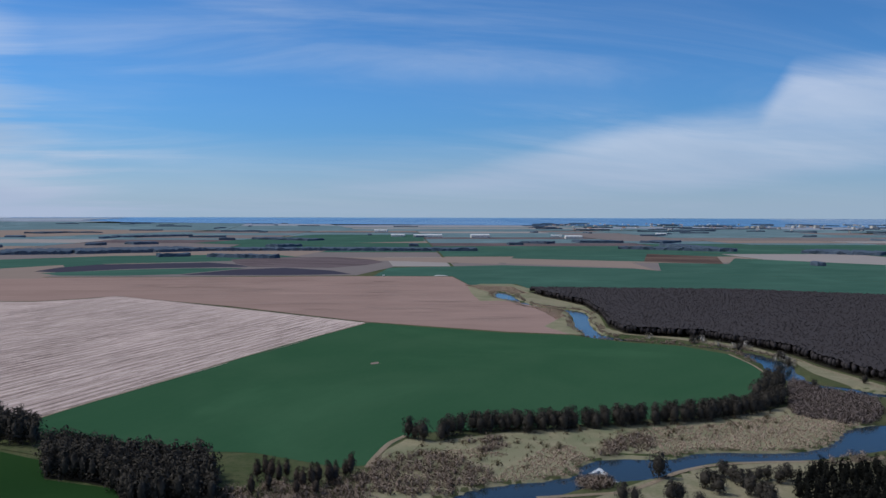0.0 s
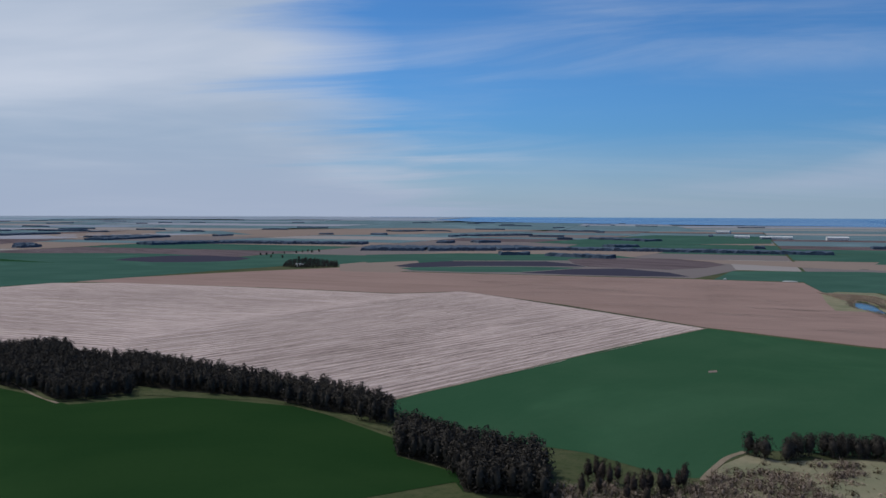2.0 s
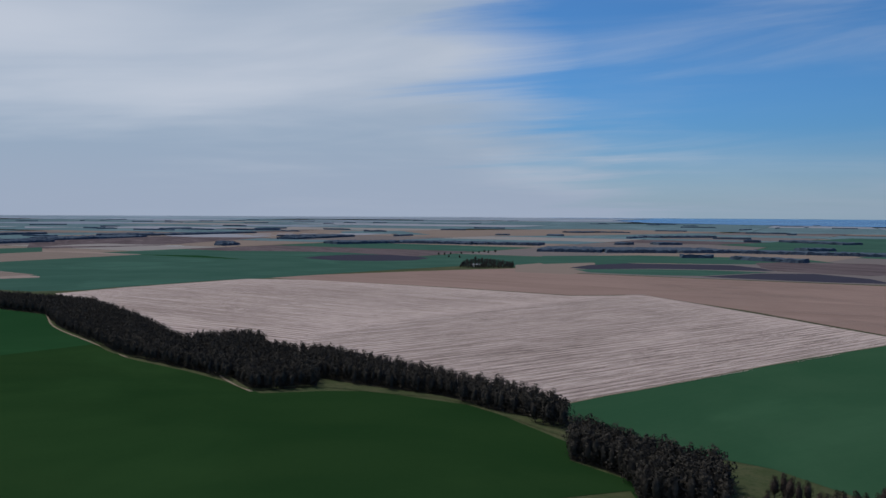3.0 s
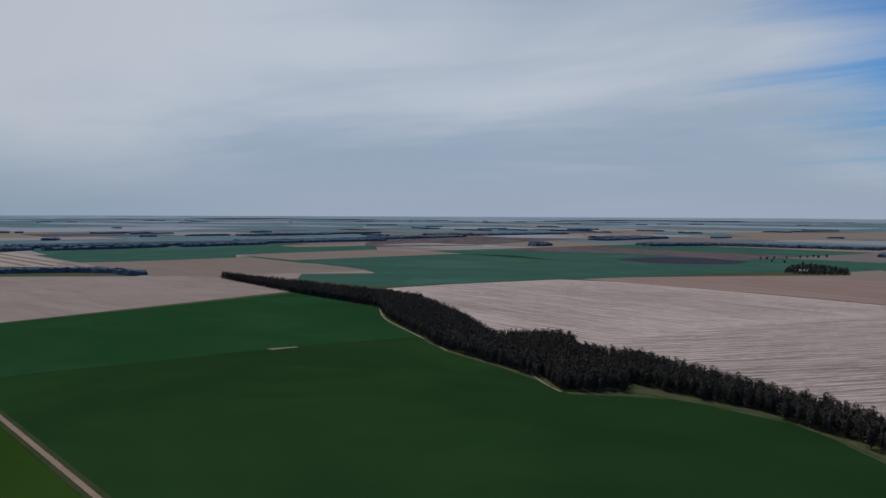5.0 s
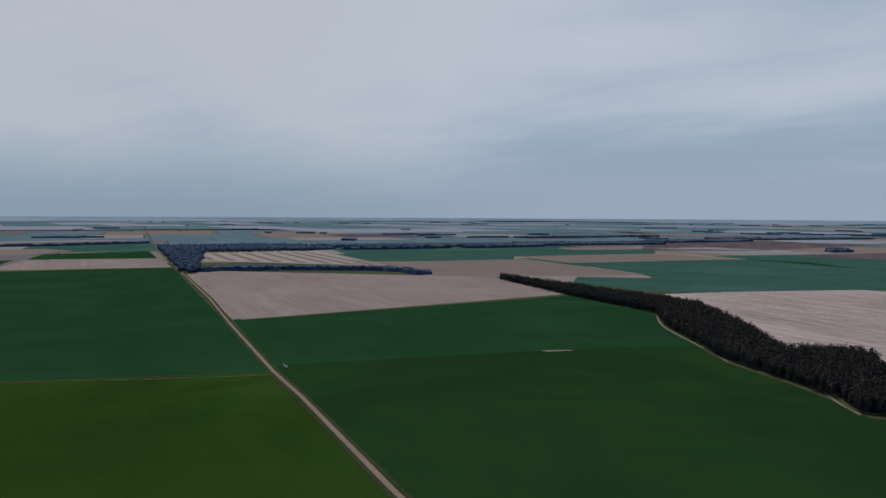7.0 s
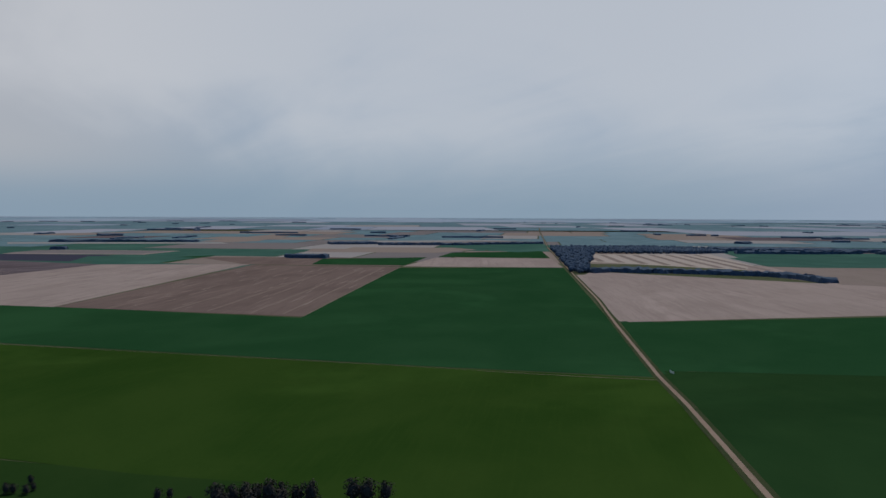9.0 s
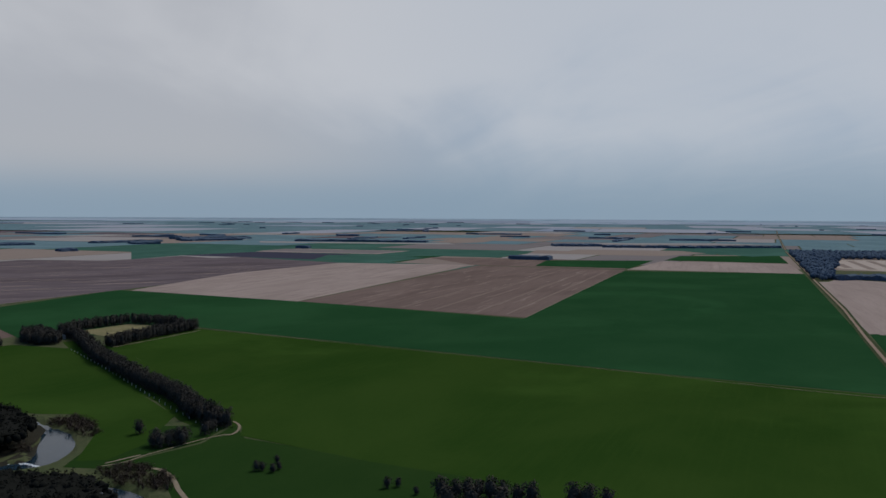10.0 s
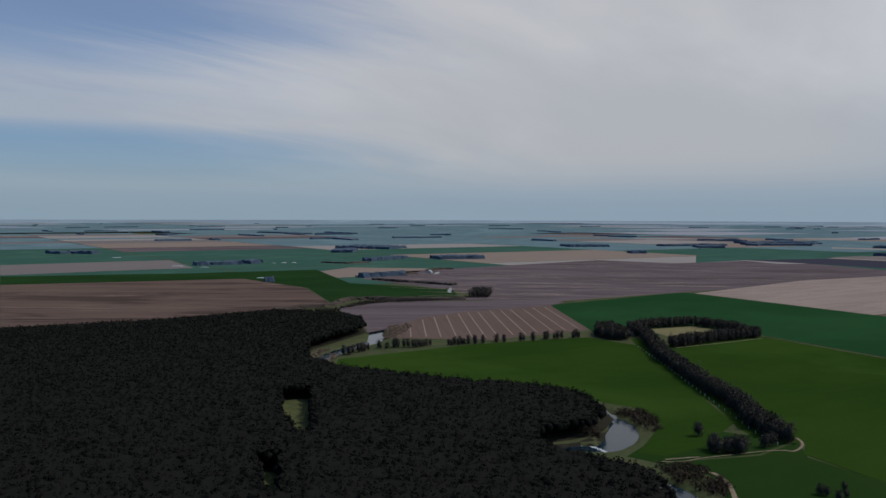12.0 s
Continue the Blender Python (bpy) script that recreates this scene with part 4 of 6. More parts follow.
field([(-1477.6, -24.3), (-841, 31.8), (-849, 62.1), (-1502.2, 27.7)], FALLOW_C, "pale stubble headland beside the dirt road", lift=0.02)
field([(-841, 31.8), (-566.2, 49.4), (-577, 67.8), (-858.1, 62.7)], CROP_D, "green wheat headland beside the dirt road", lift=0.02)
field([(-566.2, 49.4), (-289.1, 73.7), (-284.9, 85), (-577, 67.8)], CROP_B, "green barley headland beside the dirt road", lift=0.02)

# meadow, reed beds and banks
draped([(24, 1167), (43, 1215), (88, 1216), (108, 1134), (100.6, 1092), (112, 1033), (132, 973), (147, 926), (146, 824), (138, 750), (143, 707), (118, 700), (100, 706), (84, 756), (103.5, 810), (106.5, 856), (98, 907), (66.5, 977), (34, 976.6), (27, 1067)], MEADOW, "dry grass banks of the upper river", "meadow", "meadow", 0.25)
draped([(-31.5, 332.6), (-26.8, 356.5), (-19, 374.4), (-6.1, 370.3), (27.4, 387), (81.6, 401.6), (141.4, 420), (176.5, 441.4), (179.7, 416.8), (208.2, 403.8), (198.7, 385.1), (173.4, 367.4), (139.2, 354.7), (104.8, 350.9), (83.2, 341.1), (57.7, 322.3), (28.2, 306.5), (13.4, 294.6), (-30.2, 293.7)], MEADOW, "dry meadow inside the river bend", "meadow", "meadow", 0.3)
draped([(133.1, 714.6), (182.4, 677.7), (222.9, 627.3), (233.3, 579.3), (229, 534.3), (237.7, 461.6), (254.8, 495.8), (241.3, 562.6), (228.5, 643.8), (186.1, 690.3), (138.8, 732)], VERGE, "pale dry river bank", "bank", "river_bank", 0.3)
draped([(96.8, 1085.2), (133.5, 937.9), (149.1, 853.3), (133.1, 721.4), (124.1, 732.3), (135.6, 834.2), (116.3, 903.4), (89, 998.7)], VERGE, "pale dry river bank beside the plantation", "bank", "river_bank", 0.3)
draped([(39.3, 285.5), (84.3, 326.2), (118.7, 338), (179.5, 347.6), (148.8, 287.3)], VERGE, "dry grass slope with a track", "bank", "river_bank", 0.3)
strip([(*p, 4) for p in [(-625.3, 403.4), (-535.4, 364.7), (-464.8, 369.6), (-437.3, 367.6), (-396.7, 348.5), (-362.2, 335.5), (-342, 362.1), (-289.9, 374), (-260, 380.7), (-211.2, 365.5), (-164.5, 345.2)]], "verge", GRASS, "narrow strip of dry grass under the belt", "verge", 0.55)

# soft edges and tracks
ROAD = [(-278.6, 73.1), (-307.2, 70.1), (-354.5, 66.2), (-474.5, 56.3), (-556.6, 47.3), (-820.2, 27.6), (-1050.8, 12.9), (-1463, -23), (-2672, -127), (-4946, -281), (-6752, -392)]
strip([(*p, 8) for p in ROAD], "verge", GRASS_DARK, "rough grass verge along the dirt road", "verge", 0.53, legs=True)
strip([(*p, 3.8) for p in ROAD], "road", DIRT, "straight pale dirt road between green fields", "road", 0.57, legs=True)
TRACKS = [
    ([(-554, -65.6), (-551, -28.3), (-546, 13.1), (-545.1, 45.2)], 0.45, "pale boundary path between two crops"),
    ([(-599.7, -518.2), (-581.1, -324.7), (-571.1, -212.7), (-560.3, -107.1), (-548.9, -22.1), (-546.1, 43.1)], 0.45, "pale boundary path between two crops"),
    ([(-200.5, 408), (-192, 438), (-179, 475), (-159.5, 538), (-126.4, 640), (-75.5, 777)], 1.5, "pale field edge track"),
    ([(-461.8, 366.6), (-433.2, 363.6), (-390.6, 342.5), (-358.1, 330.5)], 2.2, "pale sandy track along the belt"),
    ([(-784.8, 458.6), (-695, 413.9), (-583.5, 380), (-512, 357.6)], 1.9, "pale sandy track along the belt"),
    ([(-32.5, 331), (-31.2, 341), (-29.3, 352), (-26, 367), (-20, 379)], 2.6, "pale track round the wheat"),
    ([(143, 708.6), (184.2, 683.5), (222.9, 627.3), (238.9, 592.9), (241.4, 553.8), (250, 486)], 1.9, "pale track on the far bank"),
    ([(30.7, 296), (51, 300), (62, 302.7), (74, 312), (88, 326), (104, 335.7), (121.6, 339.8), (142.8, 341.7), (161, 342), (180, 348.7)], 2.6, "pale track above the near bank"),
    ([(199.8, 607.1), (201.3, 566), (198.8, 533.7), (194.1, 515.1)], 1.6, "pale edge of the wheat"),
    ([(-252, -271), (-260.8, -266.5), (-272, -266.5), (-286, -264.3), (-305, -261.5), (-314, -258)], 0.9, "narrow farm track under the paddock trees"),
    ([(-256, -272.5), (-264, -270.5), (-272, -268.5)], 1.2, "pale sandy patch beside the farm track"),
    ([(-314, -258.5), (-316.5, -255.2), (-325, -258), (-332.5, -263.6), (-337, -270.4)], 1.3, "pale sandy track round the hedge's end"),
    ([(-256, -254.5), (-259.5, -248), (-256, -238), (-249, -228.4), (-242, -220), (-229.1, -201.5)], 2.0, "narrow bend of a dirt track"),
    ([(-431, 1327), (-335, 1266), (-400.1, 1015.9)], 1.2, "faint pale track across the fallow"),
    ([(-814.5, -282.3), (-1085.6, -310.2), (-1615, -361)], 1.2, "pale field edge"),
    ([(-485.2, -505.7), (-529.9, -506.3), (-592.4, -510.9)], 1.2, "pale edge beside the windbreak"),
    ([(-561.3, -909.5), (-623.3, -855.7), (-737.3, -868.4), (-859.4, -875.1)], 1.6, "pale edge of the ploughed field"),
]
for line, width, label in TRACKS:
    strip([(*p, width) for p in line], "track", DIRT_PALE, label, "track", 0.51, legs=len(line) < 4)
for line in ([(-400.1, 1015.9), (-239.7, 905.6), (-130.5, 824.7), (-74.8, 779.2)], [(-659.5, 950.7), (-466.1, 949.2), (-399.2, 1018.8)]):
    strip([(*p, 2.2) for p in line], "field_edge", EDGE_DARK, "low brown ridge between stubble and fallow", "field edge", 0.64, legs=True)
for line in ([(-601.8, -518.2), (-594.9, -459.9)],):
    strip([(*p, 1.6) for p in line], "ditch", GRASS_DARK, "dark overgrown ditch between fields", "ditch", 0.64, legs=True)


def rows_in(poly, turn, spacing, width, name, mat, label, jitter=0.15, lift=0.62, seed=3):
    """Long low rows across a field, one strip each, along one way."""
    rnd = random.Random(seed)
    c, s = math.cos(radians(turn)), math.sin(radians(turn))
    us, vs = [x * c + y * s for x, y in poly], [-x * s + y * c for x, y in poly]
    v = min(vs) + spacing / 2
    while v < max(vs):
        u = np.arange(min(us), max(us), 5.0)
        x, y = u * c - v * s, u * s + v * c
        ok = np.flatnonzero(inside(x, y, poly))
        if len(ok) > 4:
            a, b = ok[1], ok[-2]
            tagged(strip([(x[a], y[a], width), ((x[a] + x[b]) / 2, (y[a] + y[b]) / 2, width), (x[b], y[b], width)], name, mat, label, name, lift, legs=True), group=label)
        v += spacing * (1 + rnd.uniform(-jitter, jitter))


def dashes(poly, turn, count, size, width, mat, label, seed, lift=0.5):
    """Broken lines of chaff, ruts and residue lying along one way on a field."""
    rnd = np.random.default_rng(seed)
    c, s = math.cos(radians(turn)), math.sin(radians(turn))
    xs, ys = [p[0] for p in poly], [p[1] for p in poly]
    verts, quads = [], []
    while len(quads) < count:
        x, y = rnd.uniform(min(xs), max(xs)), rnd.uniform(min(ys), max(ys))
        a, w = size * rnd.uniform(0.3, 1.5) / 2, width * rnd.uniform(0.5, 1.4) / 2
        v = round((-x * s + y * c) / 4.0) * 4.0 + rnd.normal() * 0.2
        u = x * c + y * s
        ends = [((u + k) * c - v * s, (u + k) * s + v * c) for k in (-a, a)]
        if not inside(np.array([e[0] for e in ends]), np.array([e[1] for e in ends]), poly).all():
            count -= 0.3
            continue
        n = len(verts)
        for k, j in ((-a, 0.0), (-a * 0.3, 1.0), (a * 0.4, 0.8), (a, 0.0)):
            drift = rnd.normal() * 0.05
            for q in (-w, w):
                p = (u + k) * c - (v + q * max(j, 0.15) + drift) * s, (u + k) * s + (v + q * max(j, 0.15) + drift) * c
                verts.append((*p, 0.4 * lift))
        quads += [(n + 2 * k, n + 2 * k + 2, n + 2 * k + 3, n + 2 * k + 1) for k in range(3)]
    tagged(link_mesh("field_lines", mesh_of("field_lines", verts, quads), mat), label, "field lines", kind="stuff")


PALE_FIELD = [(-415.8, 972.9), (-393.2, 1004.2), (-193, 857.5), (-77.7, 774.3), (-197.8, 405.9), (-225.5, 402.5), (-305.2, 416.3), (-393.6, 438.5), (-447.2, 433.2), (-495.3, 531.3), (-478.8, 690.4)]
CROSS_FIELD = [(-980.7, 583.2), (-990.3, 681.6), (-975, 889), (-876, 917), (-649.6, 936), (-460.2, 935.5), (-418.8, 970.9), (-487.8, 702.3), (-505.4, 541.3), (-458.3, 438.2), (-559.1, 445.3), (-714.8, 512.2)]
TAN_FIELD = [(-634, 1287), (-424, 1304), (-157, 1335), (-2, 1332), (23, 1185), (27, 1052.2), (93.2, 881.6), (79.9, 756.4), (50.7, 726.6), (-18.4, 760.8), (-75.9, 791.9), (-245.7, 928.1)]
dashes(PALE_FIELD, 71, 6000, 55, 0.75, EDGE_DARK, "dark broken lines of old stalks on pale stubble", 1)
dashes(PALE_FIELD, 71, 3000, 40, 0.6, CHAFF_PALE, "bright straw lines on pale stubble", 2, 0.52)
dashes(PALE_FIELD, 71, 900, 170, 0.9, CHAFF_DARK, "long dark wheel lines on pale stubble", 12, 0.51)
dashes(CROSS_FIELD, 2.6, 900, 200, 1.2, CHAFF_DARK, "long dark wheel lines on pale stubble", 13, 0.51)
dashes(CROSS_FIELD, 2.6, 3300, 55, 0.8, CHAFF_DARK, "dark broken lines of old stalks on pale stubble", 3)
dashes(CROSS_FIELD, 2.6, 2400, 40, 0.8, CHAFF_PALE, "bright straw lines on pale stubble", 4, 0.52)
dashes(TAN_FIELD, 2.6, 900, 60, 1.3, CHAFF_TAN, "faint lines across tan fallow", 5)
dashes([(-842.4, -573.6), (-823.9, -285.3), (-1578, -362), (-1576, -639)], -174.1, 260, 70, 0.9, CHAFF_TAN, "faint pale lines on ploughed soil", 6)
dashes([(-858, -850.1), (-844.6, -583.9), (-1584, -670), (-1514, -936), (-1176, -930)], -172.4, 500, 60, 1.4, CHAFF_DARK, "faint dark lines on light fallow", 7)
dashes([(-421.6, -961.8), (-549, -915), (-627.6, -861.9), (-866.7, -882.3), (-1370, -931), (-1565, -1405), (-1269, -1575), (-929, -1482), (-665, -1412)], -40, 500, 110, 3.0, CHAFF_TAN, "pale long streaks on ploughed soil", 8)
WINDROWS = [(-306, -664), (-343, -716), (-400, -778), (-463, -803), (-582, -812), (-494, -630), (-377, -616)]
rows_in(WINDROWS, 64.5, 13.2, 1.1, "windrow", STRAW, "pale straw windrows on tilled soil")
rows_in([(-1913, 7), (-2221, 14), (-2287, 308), (-1664, 342)], 6.2, 42.0, 16.0, "soil_band", FALLOW, "brown tilled bands in pale stubble")
rows_in([(-837.3, -447), (-818.7, -284.3), (-1544, -359), (-1577, -497)], -174.1, 48.0, 2.0, "wheel_line", STRAW_DULL, "light wheel lines across ploughed soil", 0.5)


# ---- far farmland, woods and town ----
def patch(x0, y0, x1, y1, turn, cell):
    """Corners and faces of one far field, cut into cells that follow the lie of the land."""
    c, s = math.cos(turn), math.sin(turn)
    nx, ny = max(1, int((x1 - x0) / cell)), max(1, int((y1 - y0) / cell))
    verts, quads = [], []
    for i in range(nx + 1):
        for j in range(ny + 1):
            u, v = x0 + (x1 - x0) * i / nx, y0 + (y1 - y0) * j / ny
            px, py = u * c - v * s, u * s + v * c
            lx, ly, lz = land(px, py)
            verts.append((lx, ly, lz + 0.03 + (0.55 if math.hypot(px, py) > FLAT - 300 else 0) + (1.6 if math.hypot(px, py) > 13000 else 0)))
    for i in range(nx):
        for j in range(ny):
            a = i * (ny + 1) + j
            quads.append((a, a + ny + 1, a + ny + 2, a + 1))
    return verts, quads


def patchwork(near, far, w, h, cell, turn, mats, shares, joined):
    """A ring of far fields in cells of many sizes, each a field of its own or all joined."""
    rnd = np.random.default_rng(int(near))
    heap = {}
    u = -far
    while u < far:
        du, v = w * rnd.uniform(0.6, 1.5), -far
        while v < far:
            dv = h * rnd.uniform(0.5, 1.6)
            cx, cy = u + du / 2, v + dv / 2
            px, py = cx * math.cos(turn) - cy * math.sin(turn), cx * math.sin(turn) + cy * math.cos(turn)
            d, a = math.hypot(px, py), math.degrees(math.atan2(-px, py))
            if near < d < far and (-34 < a < 180 or a < -174) and not inside(np.array([px]), np.array([py]), SHORE)[0]:
                k = int(rnd.choice(len(mats), p=shares))
                k = 0 if a > 118 and rnd.uniform() < 0.45 else k
                # from 3000 m on, green fields take the green with haze in its colour
                k = 1 if k == 0 and 3000 < d < 5200 else k
                made = patch(u + 3, v + 3, u + du - 3, v + dv - 3, turn, cell)
                if joined:
                    vs, qs = heap.setdefault(k, ([], []))
                    qs += [tuple(i + len(vs) for i in q) for q in made[1]]
                    vs += made[0]
                else:
                    tagged(link_mesh("far_field", mesh_of("far_field", *made), mats[k][0]), mats[k][1], "field", kind="structure")
            v += dv
        u += du
    for k, (vs, qs) in heap.items():
        tagged(link_mesh("far_farmland", mesh_of("far_farmland", vs, qs), mats[k][0]), mats[k][1], "farmland", kind="stuff")


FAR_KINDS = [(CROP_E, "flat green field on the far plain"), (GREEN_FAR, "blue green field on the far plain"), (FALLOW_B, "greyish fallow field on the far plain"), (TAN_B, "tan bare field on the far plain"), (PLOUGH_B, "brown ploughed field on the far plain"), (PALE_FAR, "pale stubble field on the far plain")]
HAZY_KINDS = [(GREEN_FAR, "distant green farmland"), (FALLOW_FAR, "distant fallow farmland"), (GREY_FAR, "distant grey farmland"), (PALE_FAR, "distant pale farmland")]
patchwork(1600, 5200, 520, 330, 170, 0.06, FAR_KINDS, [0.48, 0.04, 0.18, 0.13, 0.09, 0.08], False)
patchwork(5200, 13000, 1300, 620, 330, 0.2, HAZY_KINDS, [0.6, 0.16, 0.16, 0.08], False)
patchwork(13000, 40500, 3600, 1700, 900, 0.3, [(GREEN_RIM, "hazy green farmland at the horizon"), (GREY_RIM, "hazy grey farmland at the horizon"), (GREY_FAR, "distant grey farmland")], [0.4, 0.45, 0.15], True)

rng = np.random.default_rng(4)
pick = random.Random(8)
CLUMP = [lump_arrays(200 + k, 11, 13) for k in range(6)]


def canopy_arrays(us, vs, height, rnd, place):
    """A closed canopy of tree tops over a grid of places, with ragged tops and skirts down to the ground."""
    nu, nv = len(us), len(vs)
    verts = []
    for i, u in enumerate(us):
        for j, v in enumerate(vs):
            rim = i in (0, nu - 1) or j in (0, nv - 1)
            x, y = place(u + rnd.uniform(-2, 2), v + rnd.uniform(-2, 2))
            lx, ly, lz = land(x, y)
            k = shrink(x, y)
            verts.append((lx, ly, lz - 0.4 if rim else lz + height * k * rnd.uniform(0.62, 1.12)))
    i, j = np.meshgrid(np.arange(nu - 1), np.arange(nv - 1), indexing="ij")
    a = (i * nv + j).ravel()
    flip = rnd.uniform(size=len(a)) < 0.5
    t1 = np.where(flip[:, None], np.c_[a, a + nv, a + nv + 1], np.c_[a, a + nv, a + 1])
    t2 = np.where(flip[:, None], np.c_[a, a + nv + 1, a + 1], np.c_[a + 1, a + nv, a + nv + 1])
    return np.array(verts), np.vstack([t1, t2])


def far_belt(line, width, label="dark tree belt on the far plain", spacing=6.0, keep=1.0, lo=0.7, hi=1.1, leaf=None):
    """A solid belt of far trees along a line of places."""
    vs_all, ts_all, n = [], [], 0
    for a, b in zip(line, line[1:]):
        a, b = np.array(a, float), np.array(b, float)
        size = np.linalg.norm(b - a)
        way = (b - a) / (size + 1e-9)
        side = np.array([-way[1], way[0]])
        far = math.hypot(*a) > FLAT
        step = spacing * (2.2 if far else 1.3)
        us = np.linspace(0, size, max(4, int(size / step)))
        us = np.r_[us[0] - 1.5, us, us[-1] + 1.5]
        w = max(width, 8) / 2
        vs = np.r_[-w - 1.5, np.linspace(-w, w, max(3, int(width / (16 if far else 8)))), w + 1.5]
        v, t = canopy_arrays(us, vs, 9.5 * (lo + hi) / 2, rng, lambda u, q: tuple(a + way * u + side * q))
        vs_all.append(v)
        ts_all.append(t + n)
        n += len(v)
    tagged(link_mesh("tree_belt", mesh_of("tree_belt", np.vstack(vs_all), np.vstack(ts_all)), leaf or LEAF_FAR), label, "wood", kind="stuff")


for line, width in (
    ([(-2724, -1849), (-2842, -1376)], 40),
    ([(-2480, -2215), (-2499, -2174)], 60),
    ([(-2604, -2254), (-2731, -2149)], 60),
    ([(-3492, -2171), (-3540, -2080)], 90),
    ([(-1909, -704), (-1922, -606)], 30),
    ([(-3498, 1338), (-3513, 1778)], 50),
    ([(-2758, 1055), (-2842, 1832), (-2932, 2106)], 60),
    ([(-2050, 1777), (-2041, 1815)], 40),
    ([(-2471, 414), (-2523, 735)], 14),
    ([(-2313, 2296), (-2389, 2722)], 80),
    ([(-2013, 1718), (-2007, 1776)], 40),
    ([(-1112, 2087), (-954, 2141), (-800, 2230), (-707, 2316)], 170), ([(-674, 2284), (-367, 2321), (-21, 2320), (70, 2327)], 60),
    ([(-671, 1944), (-610, 1978)], 25), ([(-555, 1958), (-457, 1918), (-389, 1899)], 25), ([(-1131, 2637), (-1081, 2646)], 60), ([(-1025, 2707), (-971, 2770)], 60),
    ([(-877, 3229), (-824, 3239)], 80), ([(-530, 2589), (-480, 2550)], 90), ([(-744, 3329), (-498, 3152)], 90), ([(-2031, 4123), (-1977, 4275)], 120),
    ([(-1384, 3530), (-1176, 3774)], 100), ([(-127, 2636), (-101, 2639)], 60), ([(444, 3010), (597, 3025)], 120), ([(188, 2766), (235, 2769)], 60),
    ([(258, 2933), (341, 2886)], 70), ([(497, 2476), (770, 2309)], 40), ([(710, 3035), (777, 2982)], 150), ([(945, 2253), (1091, 2138)], 110),
    ([(715, 1676), (731, 1677)], 30), ([(688, 2711), (754, 2308)], 50),
    ([(-1934, 2139), (-1695, 2306), (-1291, 2415)], 90), ([(-2535, 2512), (-2447, 2784)], 160), ([(-2137, 1820), (-2095, 1849)], 60), ([(-3696, 3297), (-3513, 3439)], 100),
    ([(-3239, 2113), (-3096, 2319), (-3164, 2879)], 120),
    ([(-1867, 2054), (-1773, 2290), (-1495, 2346)], 100), ([(-2444, 771), (-2527, 1047)], 40), ([(-2389, 392), (-2405, 551), (-2462, 726)], 25),
    ([(-2531, 112), (-2487, 230), (-2380, 320)], 140), ([(-2605, 351), (-2588, 763), (-2645, 1166), (-2683, 1550)], 130), ([(-2920, 1687), (-3017, 2125)], 120), ([(-3250, 533), (-3235, 579)], 100),
    ([(-3523, 1471), (-3647, 2105)], 80), ([(-2954, 3550), (-2928, 3637)], 80),
    ([(-2716, -681), (-2777, -448), (-2975, -162)], 25), ([(-2741, -857), (-2812, -715)], 70), ([(-1888, -687), (-1899, -599)], 40), ([(-2139, -1474), (-2156, -1437)], 40), ([(-2503, -2243), (-2700, -2145)], 120),
    ([(-2131, -2126), (-2204, -2086)], 90), ([(-3556, -2214), (-3608, -2122)], 80), ([(-2696, -1856), (-2815, -1620)], 90),
    ([(-390, -1815), (-486, -1816)], 30), ([(-503, -1832), (-533, -1842)], 40), ([(-162, -2539), (-193, -2487)], 30), ([(-209, -2517), (-267, -2453)], 25),
    ([(-1050, -2608), (-1168, -2457)], 130), ([(-973, -1839), (-1091, -1820)], 70), ([(-1629, -1883), (-1668, -1868)], 40), ([(-1777, -2390), (-1912, -2344)], 110),
    ([(-2111, -2277), (-2382, -2245)], 50), ([(-2625, -2359), (-2947, -2330)], 130), ([(-820, -4602), (-899, -4716)], 60), ([(-1524, -5181), (-1631, -4623)], 60),
    ([(-894, -2254), (-969, -2394)], 60), ([(-564, -1332), (-653, -1351)], 14), ([(-781, -1809), (-916, -1893)], 25), ([(-392, -1318), (-404, -1312)], 5),
):
    far_belt(line, width)
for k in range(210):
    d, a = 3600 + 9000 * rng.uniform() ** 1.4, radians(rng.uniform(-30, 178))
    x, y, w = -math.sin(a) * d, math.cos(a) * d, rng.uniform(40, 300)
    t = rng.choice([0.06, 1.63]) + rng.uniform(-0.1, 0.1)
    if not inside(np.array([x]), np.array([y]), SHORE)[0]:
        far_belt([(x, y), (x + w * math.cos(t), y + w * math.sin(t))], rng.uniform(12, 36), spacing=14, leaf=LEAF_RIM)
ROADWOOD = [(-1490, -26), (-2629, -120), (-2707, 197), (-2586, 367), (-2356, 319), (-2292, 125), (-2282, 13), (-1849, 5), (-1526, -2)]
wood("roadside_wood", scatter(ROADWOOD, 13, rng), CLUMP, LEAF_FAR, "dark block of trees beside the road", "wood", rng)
far_belt([(-1598, 70), (-1550, 143)], 22, "dark hedge between stubble fields", 4)
far_belt([(-1563, 150), (-1546, 222), (-1520, 310), (-1454, 353), (-1388, 368)], 26, "dark hedge between stubble fields", 4)
far_belt([(-1538, 3), (-1573, 39), (-1554, 113)], 26, "dark hedge between stubble fields", 4)

